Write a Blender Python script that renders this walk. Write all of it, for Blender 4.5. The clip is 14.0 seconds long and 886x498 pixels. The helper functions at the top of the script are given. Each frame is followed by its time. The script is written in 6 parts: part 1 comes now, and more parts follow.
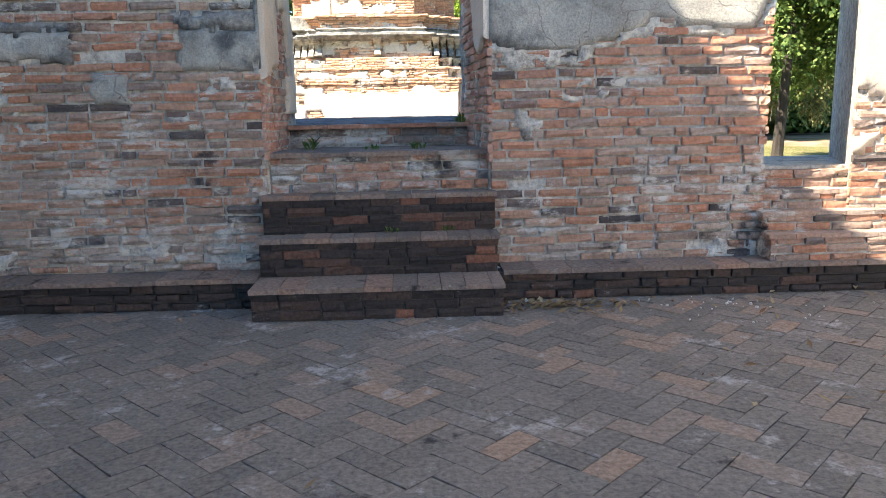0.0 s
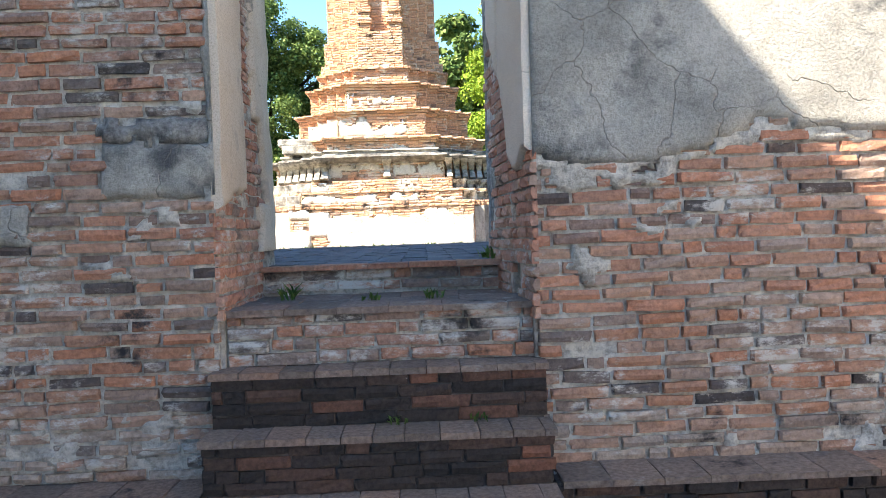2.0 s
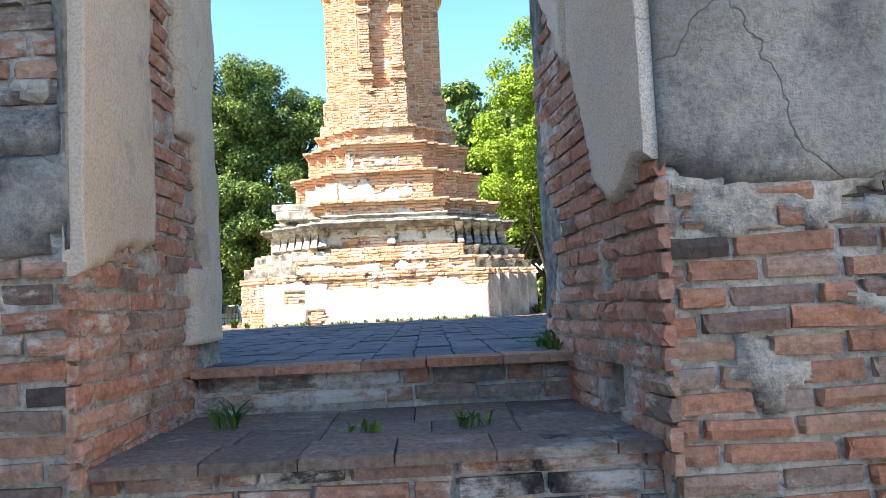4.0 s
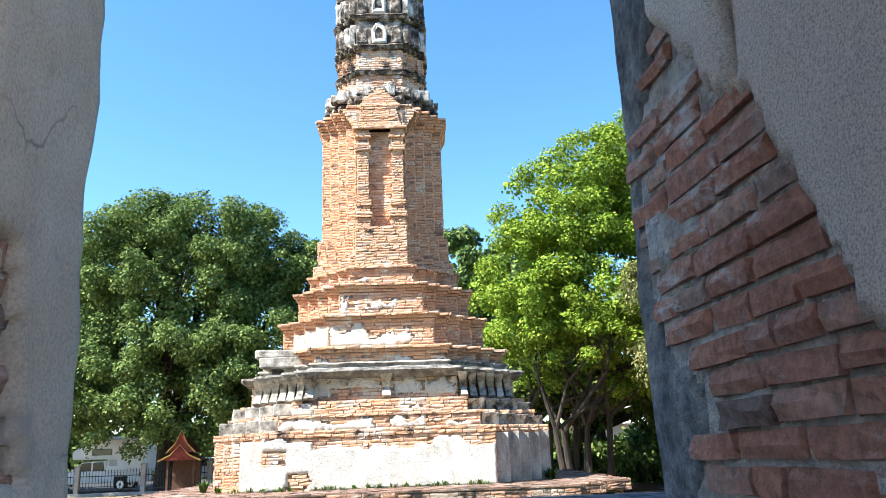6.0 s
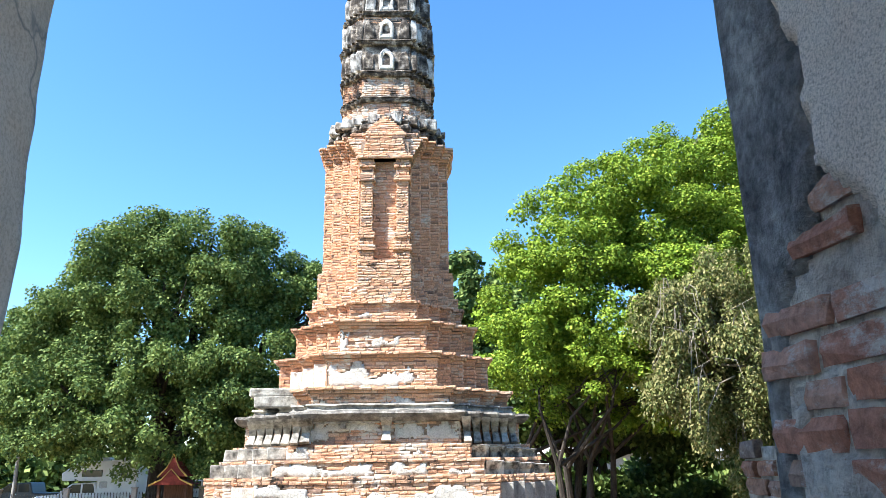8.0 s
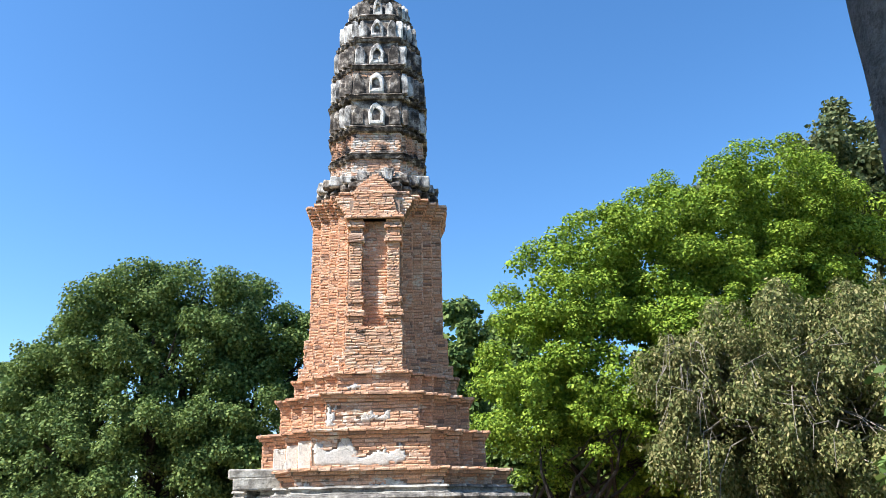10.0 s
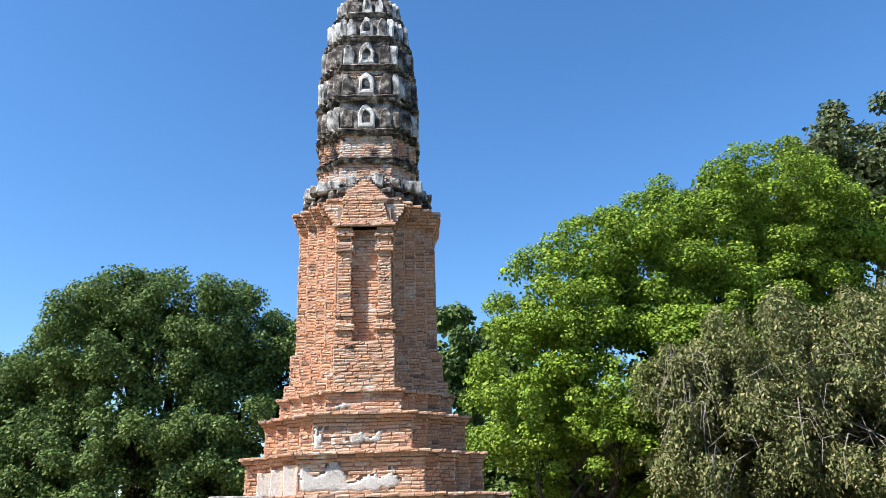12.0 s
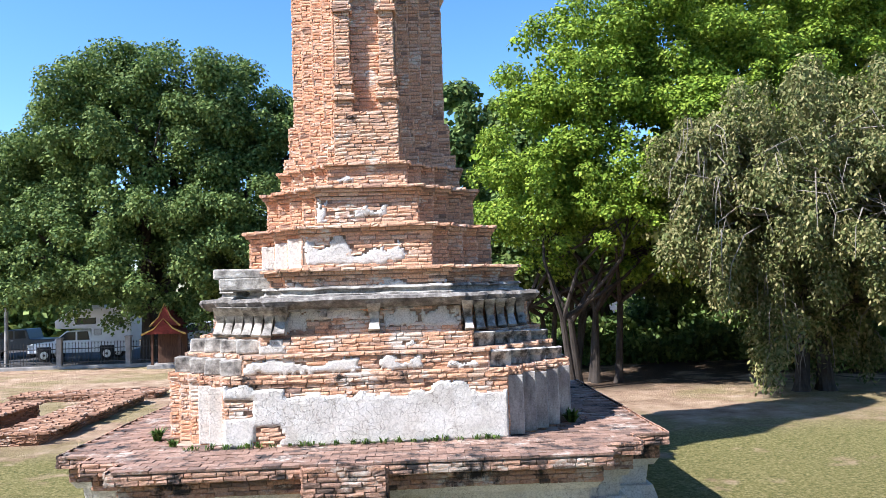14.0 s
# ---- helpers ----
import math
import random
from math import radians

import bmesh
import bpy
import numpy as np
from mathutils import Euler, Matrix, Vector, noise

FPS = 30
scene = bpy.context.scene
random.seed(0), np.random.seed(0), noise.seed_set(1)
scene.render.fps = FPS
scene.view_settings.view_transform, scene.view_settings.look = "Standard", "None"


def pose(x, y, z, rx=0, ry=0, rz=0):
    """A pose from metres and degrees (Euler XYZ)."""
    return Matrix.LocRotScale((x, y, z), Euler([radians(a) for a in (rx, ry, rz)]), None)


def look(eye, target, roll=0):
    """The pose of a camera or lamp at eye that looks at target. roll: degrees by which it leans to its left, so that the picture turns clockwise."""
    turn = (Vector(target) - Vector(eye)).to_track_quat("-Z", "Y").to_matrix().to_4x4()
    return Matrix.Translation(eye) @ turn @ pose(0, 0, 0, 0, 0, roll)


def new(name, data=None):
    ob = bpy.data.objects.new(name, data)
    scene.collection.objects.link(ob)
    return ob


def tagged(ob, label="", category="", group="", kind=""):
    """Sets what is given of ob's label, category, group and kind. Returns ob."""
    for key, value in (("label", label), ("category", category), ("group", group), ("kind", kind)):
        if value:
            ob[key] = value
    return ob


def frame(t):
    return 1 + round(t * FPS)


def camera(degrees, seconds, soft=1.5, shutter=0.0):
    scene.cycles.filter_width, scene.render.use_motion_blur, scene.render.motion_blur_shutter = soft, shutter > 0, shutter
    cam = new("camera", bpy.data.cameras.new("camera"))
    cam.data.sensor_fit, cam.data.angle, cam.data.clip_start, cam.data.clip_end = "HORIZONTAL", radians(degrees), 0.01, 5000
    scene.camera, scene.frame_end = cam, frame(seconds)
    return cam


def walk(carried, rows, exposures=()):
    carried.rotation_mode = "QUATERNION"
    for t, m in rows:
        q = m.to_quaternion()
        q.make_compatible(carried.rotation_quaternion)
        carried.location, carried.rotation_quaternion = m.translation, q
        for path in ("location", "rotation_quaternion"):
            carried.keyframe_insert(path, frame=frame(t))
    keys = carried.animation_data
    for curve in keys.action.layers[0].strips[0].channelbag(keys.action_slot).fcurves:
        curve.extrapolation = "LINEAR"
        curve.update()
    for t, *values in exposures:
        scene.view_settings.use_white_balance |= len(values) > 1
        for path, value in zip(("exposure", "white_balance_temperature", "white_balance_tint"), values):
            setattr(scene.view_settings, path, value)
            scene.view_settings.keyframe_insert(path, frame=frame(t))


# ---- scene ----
cam = camera(61.2, 14.0, soft=0.6)
PATH = [
    (0, (0.052, 0.545, 1.329), (0.128, 2.508, 0.957), -1.1),
    (0.5, (0.059, 0.926, 1.361), (0.136, 2.908, 1.104), -2.9),
    (1, (0.076, 1.343, 1.399), (0.163, 3.333, 1.224), -2.3),
    (1.5, (0.05, 1.748, 1.415), (0.135, 3.745, 1.325), -2.5),
    (2, (0.047, 2.144, 1.414), (0.1, 4.142, 1.356), -1.9),
    (2.5, (0.027, 2.581, 1.42), (0.061, 4.58, 1.396), -2.0),
    (2.7, (-0.013, 2.746, 1.418), (0.029, 4.745, 1.412), -2.0),
    (4.8, (-0.049, 4.551, 1.472), (-0.003, 6.537, 1.704), -2.9),
    (5, (-0.062, 4.709, 1.486), (-0.012, 6.69, 1.757), -2.8),
    (5.5, (-0.076, 5.025, 1.557), (-0.007, 6.966, 2.034), -3.1),
    (6, (-0.084, 5.299, 1.642), (-0.015, 7.231, 2.155), -2.1),
    (6.5, (-0.078, 5.466, 1.768), (-0.018, 7.397, 2.286), -2.0),
    (7, (-0.132, 5.638, 1.866), (-0.081, 7.57, 2.379), -2.0),
    (7.5, (-0.171, 5.732, 2.041), (-0.12, 7.668, 2.54), -1.0),
    (8, (-0.17, 5.777, 2.164), (-0.1, 7.695, 2.721), -0.9),
    (8.5, (-0.13, 5.79, 2.35), (-0.056, 7.697, 2.943), -1.0),
    (11, (-0.016, 6.916, 3.013), (0.059, 8.795, 3.695), -1.7),
    (11.5, (-0.028, 7.005, 3.081), (0.054, 8.886, 3.756), -1.7),
    (12, (-0.054, 7.199, 3.219), (0.045, 9.08, 3.89), -1.9),
    (12.5, (-0.073, 7.392, 3.215), (0.016, 9.304, 3.795), -1.7),
    (13, (-0.06, 7.598, 3.234), (0.017, 9.559, 3.62), -1.9),
    (13.5, (-0.077, 7.739, 3.21), (0.0, 9.727, 3.417), -1.9),
    (14, (-0.052, 8.017, 3.218), (0.019, 10.013, 3.322), -1.9),
]
EXPOSURES = [(0.0, 2.2, 6950, 8), (2.5, 2.22, 6950, 8), (5.0, 2.08, 6550, 7), (6.0, 1.72, 6250, 7), (8.6, 1.55, 6100, 7), (10.8, 0.97, 6150, 10), (12.5, 0.93, 6000, 10), (14.0, 1.24, 5850, 14)]
walk(cam, [(t, look(eye, target, roll)) for t, eye, target, roll in PATH], EXPOSURES)

# ---- sky and sun ----
SUN_AZ, SUN_EL = radians(66), radians(48)      # from the door's normal towards the left, above the ground
TRAVEL = Vector((math.sin(SUN_AZ) * math.cos(SUN_EL), math.cos(SUN_AZ) * math.cos(SUN_EL), -math.sin(SUN_EL)))
world = bpy.data.worlds.new("sky")
world.use_nodes = True
scene.world = world
sky = world.node_tree.nodes.new("ShaderNodeTexSky")
sky.sky_type = "NISHITA"
sky.sun_disc = False
sky.sun_elevation = SUN_EL
sky.sun_rotation = math.atan2(-TRAVEL.x, -TRAVEL.y)
sky.air_density, sky.dust_density, sky.ozone_density = 1.0, 0.3, 3.0
deep = world.node_tree.nodes.new("ShaderNodeHueSaturation")
deep.inputs["Saturation"].default_value = 1.2
world.node_tree.links.new(sky.outputs[0], deep.inputs["Color"])
world.node_tree.links.new(deep.outputs[0], world.node_tree.nodes["Background"].inputs[0])
world.node_tree.nodes["Background"].inputs[1].default_value = 0.112
sun_data = bpy.data.lights.new("sun", "SUN")
sun_data.energy, sun_data.angle, sun_data.color = 5.0, radians(0.53), (1.0, 0.94, 0.85)
sun = new("sun", sun_data)
sun.rotation_euler = TRAVEL.to_track_quat("-Z", "Y").to_euler()


# ---- materials ----
def material(name, roughness=0.9, specular=0.25):
    m = bpy.data.materials.new(name)
    m.use_nodes = True
    b = m.node_tree.nodes["Principled BSDF"]
    b.inputs["Roughness"].default_value = roughness
    b.inputs["Specular IOR Level"].default_value = specular
    return m, m.node_tree, b


def node(tree, kind, **values):
    n = tree.nodes.new(kind)
    for key, value in values.items():
        n.inputs[key.replace("_", " ")].default_value = value
    return n


def ramp(tree, source, stops):
    r = tree.nodes.new("ShaderNodeValToRGB")
    while len(r.color_ramp.elements) < len(stops):
        r.color_ramp.elements.new(0.5)
    for e, (at, colour) in zip(r.color_ramp.elements, stops):
        e.position, e.color = at, (*colour, 1)
    tree.links.new(source, r.inputs[0])
    return r.outputs[0]


def mix(tree, fac, a, b, blend="MIX"):
    n = tree.nodes.new("ShaderNodeMix")
    n.data_type, n.blend_type = "RGBA", blend
    for value, sock in ((fac, n.inputs[0]), (a, n.inputs[6]), (b, n.inputs[7])):
        if hasattr(value, "is_output"):
            tree.links.new(value, sock)
        elif isinstance(value, (int, float)):
            sock.default_value = value
        else:
            sock.default_value = (*value, 1)
    return n.outputs[2]


def world_noise(tree, scale, detail=6.0, rough=0.6, stretch=None):
    geo = tree.nodes.new("ShaderNodeNewGeometry")
    src = geo.outputs["Position"]
    if stretch:
        v = tree.nodes.new("ShaderNodeVectorMath")
        v.operation = "MULTIPLY"
        v.inputs[1].default_value = stretch
        tree.links.new(src, v.inputs[0])
        src = v.outputs[0]
    n = node(tree, "ShaderNodeTexNoise", Scale=scale, Detail=detail, Roughness=rough)
    tree.links.new(src, n.inputs["Vector"])
    return n.outputs["Fac"]


def add_bump(tree, bsdf, height, strength=0.5, distance=0.01):
    b = tree.nodes.new("ShaderNodeBump")
    b.inputs["Strength"].default_value, b.inputs["Distance"].default_value = strength, distance
    tree.links.new(height, b.inputs["Height"])
    tree.links.new(b.outputs[0], bsdf.inputs["Normal"])


def step(tree, source, low, high):
    m = tree.nodes.new("ShaderNodeMapRange")
    m.interpolation_type = "SMOOTHSTEP"
    m.inputs[1].default_value, m.inputs[2].default_value = low, high
    tree.links.new(source, m.inputs[0])
    return m.outputs[0]


def piece_random(tree):
    """A number for each piece, whether it is an object of its own or an island of a joined mesh."""
    info = tree.nodes.new("ShaderNodeObjectInfo")
    geo = tree.nodes.new("ShaderNodeNewGeometry")
    add = tree.nodes.new("ShaderNodeMath")
    add.operation = "ADD"
    tree.links.new(info.outputs["Random"], add.inputs[0])
    tree.links.new(geo.outputs["Random Per Island"], add.inputs[1])
    fr = tree.nodes.new("ShaderNodeMath")
    fr.operation = "FRACT"
    tree.links.new(add.outputs[0], fr.inputs[0])
    return fr.outputs[0]


def brick_material(name, stops, lime, lime_low, lime_high, soot=0.0, stain_scale=1.6, relief_depth=0.022):
    m, t, b = material(name, 0.92, 0.2)
    col = ramp(t, piece_random(t), stops)
    grain = world_noise(t, 38, 8, 0.7)
    col = mix(t, 0.7, col, ramp(t, grain, [(0.32, (0.28, 0.26, 0.25)), (0.62, (1.05, 1.03, 1.0))]), "MULTIPLY")
    blotch = world_noise(t, stain_scale, 7, 0.68)
    speck = world_noise(t, 8, 8, 0.8, (1, 1, 2.4))
    both = t.nodes.new("ShaderNodeMath")
    both.operation = "MULTIPLY_ADD"
    both.inputs[1].default_value = 0.8
    t.links.new(speck, both.inputs[0])
    t.links.new(blotch, both.inputs[2])
    col = mix(t, step(t, both.outputs[0], lime_low + 0.175, lime_high + 0.175), col, lime)
    if soot:
        dark = world_noise(t, 2.3, 8, 0.7)
        col = mix(t, step(t, dark, 0.62 - 0.25 * soot, 0.72 - 0.2 * soot), col, (0.035, 0.032, 0.032))
    t.links.new(col, b.inputs["Base Color"])
    coarse = world_noise(t, 15, 6, 0.65)
    relief = mix(t, 0.5, coarse, grain)
    add_bump(t, b, relief, 0.9, relief_depth)
    return m


RED = [(0.0, (0.5, 0.225, 0.14)), (0.25, (0.55, 0.285, 0.19)), (0.45, (0.41, 0.2, 0.135)), (0.62, (0.5, 0.3, 0.21)),
       (0.84, (0.45, 0.33, 0.265)), (0.95, (0.28, 0.18, 0.145)), (1.0, (0.09, 0.075, 0.07))]
DULL = [(0.0, (0.48, 0.22, 0.135)), (0.3, (0.44, 0.235, 0.155)), (0.6, (0.44, 0.29, 0.22)), (0.86, (0.32, 0.23, 0.185)), (0.96, (0.18, 0.14, 0.125)), (1.0, (0.07, 0.06, 0.06))]
SOOTY = [(0.0, (0.04, 0.034, 0.032)), (0.6, (0.065, 0.05, 0.045)), (0.9, (0.095, 0.062, 0.05)), (0.965, (0.17, 0.085, 0.06)), (1.0, (0.3, 0.13, 0.085))]
TOWER = [(0.0, (0.74, 0.41, 0.25)), (0.3, (0.82, 0.51, 0.34)), (0.55, (0.68, 0.37, 0.23)), (0.78, (0.85, 0.6, 0.44)), (0.92, (0.57, 0.35, 0.245)), (1.0, (0.33, 0.22, 0.17))]
mat_brick = brick_material("old_red_brick", RED, (0.52, 0.46, 0.4), 0.81, 0.93)
mat_brick_dull = brick_material("limed_brick", DULL, (0.54, 0.48, 0.42), 0.77, 0.9, 0.14)
# paler than the wall brick: light bounced off the terrace is in the colour
mat_brick_jamb = brick_material("jamb_brick_bounce_lit", [(0.0, (0.56, 0.26, 0.17)), (0.4, (0.48, 0.24, 0.17)), (0.75, (0.58, 0.34, 0.25)), (0.95, (0.43, 0.29, 0.225)), (1.0, (0.26, 0.18, 0.145))], (0.58, 0.53, 0.47), 0.74, 0.9, 0.05)
mat_brick_limed = brick_material("lime_washed_brick", [(0.0, (0.46, 0.26, 0.18)), (0.3, (0.42, 0.29, 0.225)), (0.6, (0.46, 0.365, 0.3)), (0.86, (0.32, 0.245, 0.205)), (1.0, (0.09, 0.08, 0.08))], (0.56, 0.5, 0.43), 0.76, 0.9, 0.16)
mat_brick_black = brick_material("blackened_brick", [(0.0, (0.5, 0.24, 0.15)), (0.4, (0.42, 0.23, 0.165)), (0.7, (0.3, 0.225, 0.19)), (1.0, (0.08, 0.075, 0.075))], (0.54, 0.5, 0.45), 0.7, 0.88, 0.34)
mat_sooty = brick_material("sooty_brick", SOOTY, (0.3, 0.28, 0.26), 0.86, 0.98)
mat_tread = brick_material("worn_tread_brick", [(0.0, (0.2, 0.155, 0.13)), (0.5, (0.27, 0.205, 0.17)), (0.85, (0.3, 0.21, 0.165)), (1.0, (0.36, 0.22, 0.16))], (0.36, 0.33, 0.3), 0.8, 0.96, 0.15)
mat_platform = brick_material("platform_brick", [(0.0, (0.22, 0.14, 0.105)), (0.4, (0.3, 0.19, 0.145)), (0.8, (0.38, 0.25, 0.19)), (1.0, (0.14, 0.1, 0.085))], (0.46, 0.4, 0.34), 0.76, 0.96, 0.42)
mat_platform_edge = brick_material("platform_edge_brick", [(0.0, (0.5, 0.28, 0.19)), (0.4, (0.58, 0.36, 0.26)), (0.75, (0.4, 0.25, 0.19)), (1.0, (0.12, 0.09, 0.075))], (0.56, 0.5, 0.43), 0.76, 0.94, 0.5)
mat_tower = brick_material("tower_brick", TOWER, (0.72, 0.64, 0.54), 0.8, 0.92, 0.06, relief_depth=0.01)
mat_tower_low = brick_material("limed_tower_brick", TOWER, (0.66, 0.58, 0.5), 0.72, 0.86, 0.22, relief_depth=0.012)
mat_tower_top = brick_material("weathered_tower_brick", TOWER, (0.66, 0.6, 0.53), 0.7, 0.84, 0.5, 2.6)


def plain(name, stops, scale, fine=60, bump=0.4, dist=0.006, roughness=0.92, stretch=None, second=None, cracks=None, speckle=0.45):
    m, t, b = material(name, roughness, 0.2)
    col = ramp(t, world_noise(t, scale, 8, 0.65, stretch), stops)
    f = world_noise(t, fine, 6, 0.7)
    col = mix(t, speckle, col, ramp(t, f, [(0.34, (0.3, 0.29, 0.28)), (0.56, (1, 1, 1))]), "MULTIPLY")
    if second:
        colour, s2, lo, hi = second
        col = mix(t, step(t, world_noise(t, s2, 8, 0.7), lo, hi), col, colour)
    height = f
    if cracks:
        c_scale, c_width, c_part = cracks
        geo = t.nodes.new("ShaderNodeNewGeometry")
        warp = node(t, "ShaderNodeTexNoise", Scale=5.0, Detail=5.0)
        t.links.new(geo.outputs["Position"], warp.inputs["Vector"])
        add = t.nodes.new("ShaderNodeMixRGB")
        add.blend_type = "ADD"
        add.inputs[0].default_value = 0.2
        t.links.new(geo.outputs["Position"], add.inputs[1])
        t.links.new(warp.outputs["Color"], add.inputs[2])
        vor = node(t, "ShaderNodeTexVoronoi", Scale=c_scale)
        vor.feature = "DISTANCE_TO_EDGE"
        t.links.new(add.outputs[0], vor.inputs["Vector"])
        line = ramp(t, vor.outputs["Distance"], [(0.0, (1, 1, 1)), (c_width, (0, 0, 0))])
        gate = step(t, world_noise(t, 1.1, 4, 0.6), c_part, c_part + 0.08)
        line = mix(t, 1.0, line, gate, "MULTIPLY")
        col = mix(t, line, col, (0.25, 0.22, 0.19))
        height = mix(t, line, f, (0, 0, 0))
    t.links.new(col, b.inputs["Base Color"])
    add_bump(t, b, height, bump, dist)
    return m


mat_mortar = plain("lime_mortar", [(0.3, (0.32, 0.28, 0.24)), (0.45, (0.58, 0.525, 0.455)), (0.7, (0.75, 0.69, 0.61))], 9, 28, 1.0, 0.03, speckle=0.7)
# eroded mortar, lightened to carry bounced light in the doorway
mat_mortar_jamb = plain("eroded_mortar_bounce_lit", [(0.3, (0.32, 0.25, 0.21)), (0.46, (0.6, 0.52, 0.44)), (0.7, (0.78, 0.72, 0.64))], 9, 26, 1.0, 0.04, speckle=0.65)
# sooty joints of plinth and steps; also painted shade in the reveal's hole
mat_mortar_dark = plain("sooty_and_hole_shade_mortar", [(0.3, (0.05, 0.045, 0.045)), (0.7, (0.13, 0.11, 0.1))], 6, 45, 0.8, 0.01)
mat_tower_mortar = plain("tower_mortar", [(0.3, (0.26, 0.17, 0.125)), (0.7, (0.5, 0.39, 0.3))], 6, 40, 0.8, 0.01)
mat_plaster = plain("grey_plaster", [(0.3, (0.22, 0.208, 0.19)), (0.46, (0.38, 0.355, 0.315)), (0.6, (0.5, 0.465, 0.41)), (0.75, (0.58, 0.54, 0.475))], 1.6, 60, 1.0, 0.016,
                    second=((0.1, 0.1, 0.1), 1.4, 0.5, 0.66), cracks=(1.9, 0.006, 0.42))
mat_plaster_warm = plain("cream_plaster", [(0.3, (0.52, 0.41, 0.31)), (0.5, (0.6, 0.49, 0.385)), (0.7, (0.68, 0.58, 0.48))], 1.8, 110, 0.4, 0.004, second=((0.36, 0.31, 0.27), 3.2, 0.54, 0.68), cracks=(1.6, 0.01, 0.46))
# speckled render with the doorway's bounced light put into its tone
mat_plaster_speckled = plain("speckled_render_bounce_lit", [(0.3, (0.7, 0.58, 0.47)), (0.7, (0.82, 0.71, 0.6))], 2.0, 200, 0.8, 0.006, speckle=0.75, cracks=(1.8, 0.008, 0.48))
mat_plaster_edge = plain("grey_edge_plaster", [(0.32, (0.12, 0.115, 0.115)), (0.47, (0.26, 0.247, 0.237)), (0.58, (0.4, 0.38, 0.355)), (0.72, (0.66, 0.62, 0.57))], 9.0, 45, 1.0, 0.03, speckle=0.6)
mat_white = plain("white_tower_plaster", [(0.25, (0.5, 0.45, 0.4)), (0.42, (0.68, 0.64, 0.58)), (0.65, (0.8, 0.77, 0.72))], 3.0, 35, 0.9, 0.02,
                  second=((0.36, 0.32, 0.28), 3.6, 0.6, 0.72), cracks=(8.0, 0.016, 0.44))
mat_stone = plain("blackened_stucco", [(0.32, (0.07, 0.066, 0.06)), (0.43, (0.25, 0.23, 0.205)), (0.55, (0.48, 0.45, 0.4)), (0.7, (0.72, 0.69, 0.63))], 4.5, 25, 0.9, 0.02)
mat_ledge = plain("dark_ledge_stucco", [(0.32, (0.1, 0.092, 0.085)), (0.5, (0.22, 0.2, 0.18)), (0.64, (0.4, 0.37, 0.33)), (0.75, (0.6, 0.57, 0.52))], 6.0, 25, 1.0, 0.03)
mat_stucco_top = plain("black_and_white_stucco", [(0.4, (0.045, 0.038, 0.033)), (0.5, (0.12, 0.1, 0.085)), (0.58, (0.36, 0.31, 0.26)), (0.7, (0.74, 0.69, 0.62))], 5.0, 25, 0.9, 0.02)
# grey stucco with the shade of the tower's right corners in its colour
mat_slab = plain("grey_stucco_slab_in_shade", [(0.3, (0.16, 0.15, 0.14)), (0.48, (0.36, 0.34, 0.315)), (0.7, (0.64, 0.61, 0.56))], 5.0, 40, 0.7, 0.01, stretch=(1, 1, 0.35))
mat_antefix = plain("streaked_stucco", [(0.36, (0.05, 0.048, 0.045)), (0.47, (0.3, 0.28, 0.26)), (0.55, (0.66, 0.63, 0.58)), (0.75, (0.8, 0.77, 0.72))], 6.0, 30, 0.8, 0.015, stretch=(1, 1, 0.45))
mat_tile = plain("bluish_tile", [(0.3, (0.08, 0.083, 0.095)), (0.55, (0.14, 0.142, 0.155)), (0.75, (0.24, 0.23, 0.225))], 3.0, 60, 0.6, 0.006, 0.8)
mat_grout = plain("dark_joint", [(0.3, (0.07, 0.06, 0.055)), (0.7, (0.14, 0.12, 0.11))], 8, 60, 0.6, 0.006)


# ---- mesh helpers ----
def mesh_object(name, verts, faces, mats, parent=None, label="", smooth=False):
    me = bpy.data.meshes.new(name)
    me.from_pydata(verts, [], faces)
    for m in (mats if isinstance(mats, (list, tuple)) else [mats]):
        me.materials.append(m)
    if smooth:
        me.polygons.foreach_set("use_smooth", [True] * len(me.polygons))
    me.update()
    ob = new(name, me)
    if parent is not None:
        ob.parent = parent
    if label:
        ob["label"] = label
    return ob


def part(name, bm, mat, parent, label="", smooth=False):
    me = bpy.data.meshes.new(name)
    bm.to_mesh(me)
    bm.free()
    me.materials.append(mat)
    if smooth:
        me.polygons.foreach_set("use_smooth", [True] * len(me.polygons))
    ob = new(name, me)
    if parent is not None:
        ob.parent = parent
    if label:
        ob["label"] = label
    return ob


def empty(name, label="", category="", group="", kind="", at=(0, 0, 0)):
    ob = tagged(new(name), label, category, group, kind)
    ob.location = at
    return ob


def box(bm, x0, x1, y0, y1, z0, z1, bevel=0.0, wobble=0.0):
    r = bmesh.ops.create_cube(bm, size=1.0)
    for v in r["verts"]:
        v.co = Vector((x0 + (v.co.x + 0.5) * (x1 - x0), y0 + (v.co.y + 0.5) * (y1 - y0), z0 + (v.co.z + 0.5) * (z1 - z0)))
        if wobble:
            v.co += Vector([random.uniform(-wobble, wobble) for _ in range(3)])
    if bevel:
        edges = list({e for v in r["verts"] for e in v.link_edges})
        bmesh.ops.bevel(bm, geom=edges, offset=bevel, segments=2, affect="EDGES", profile=0.5)


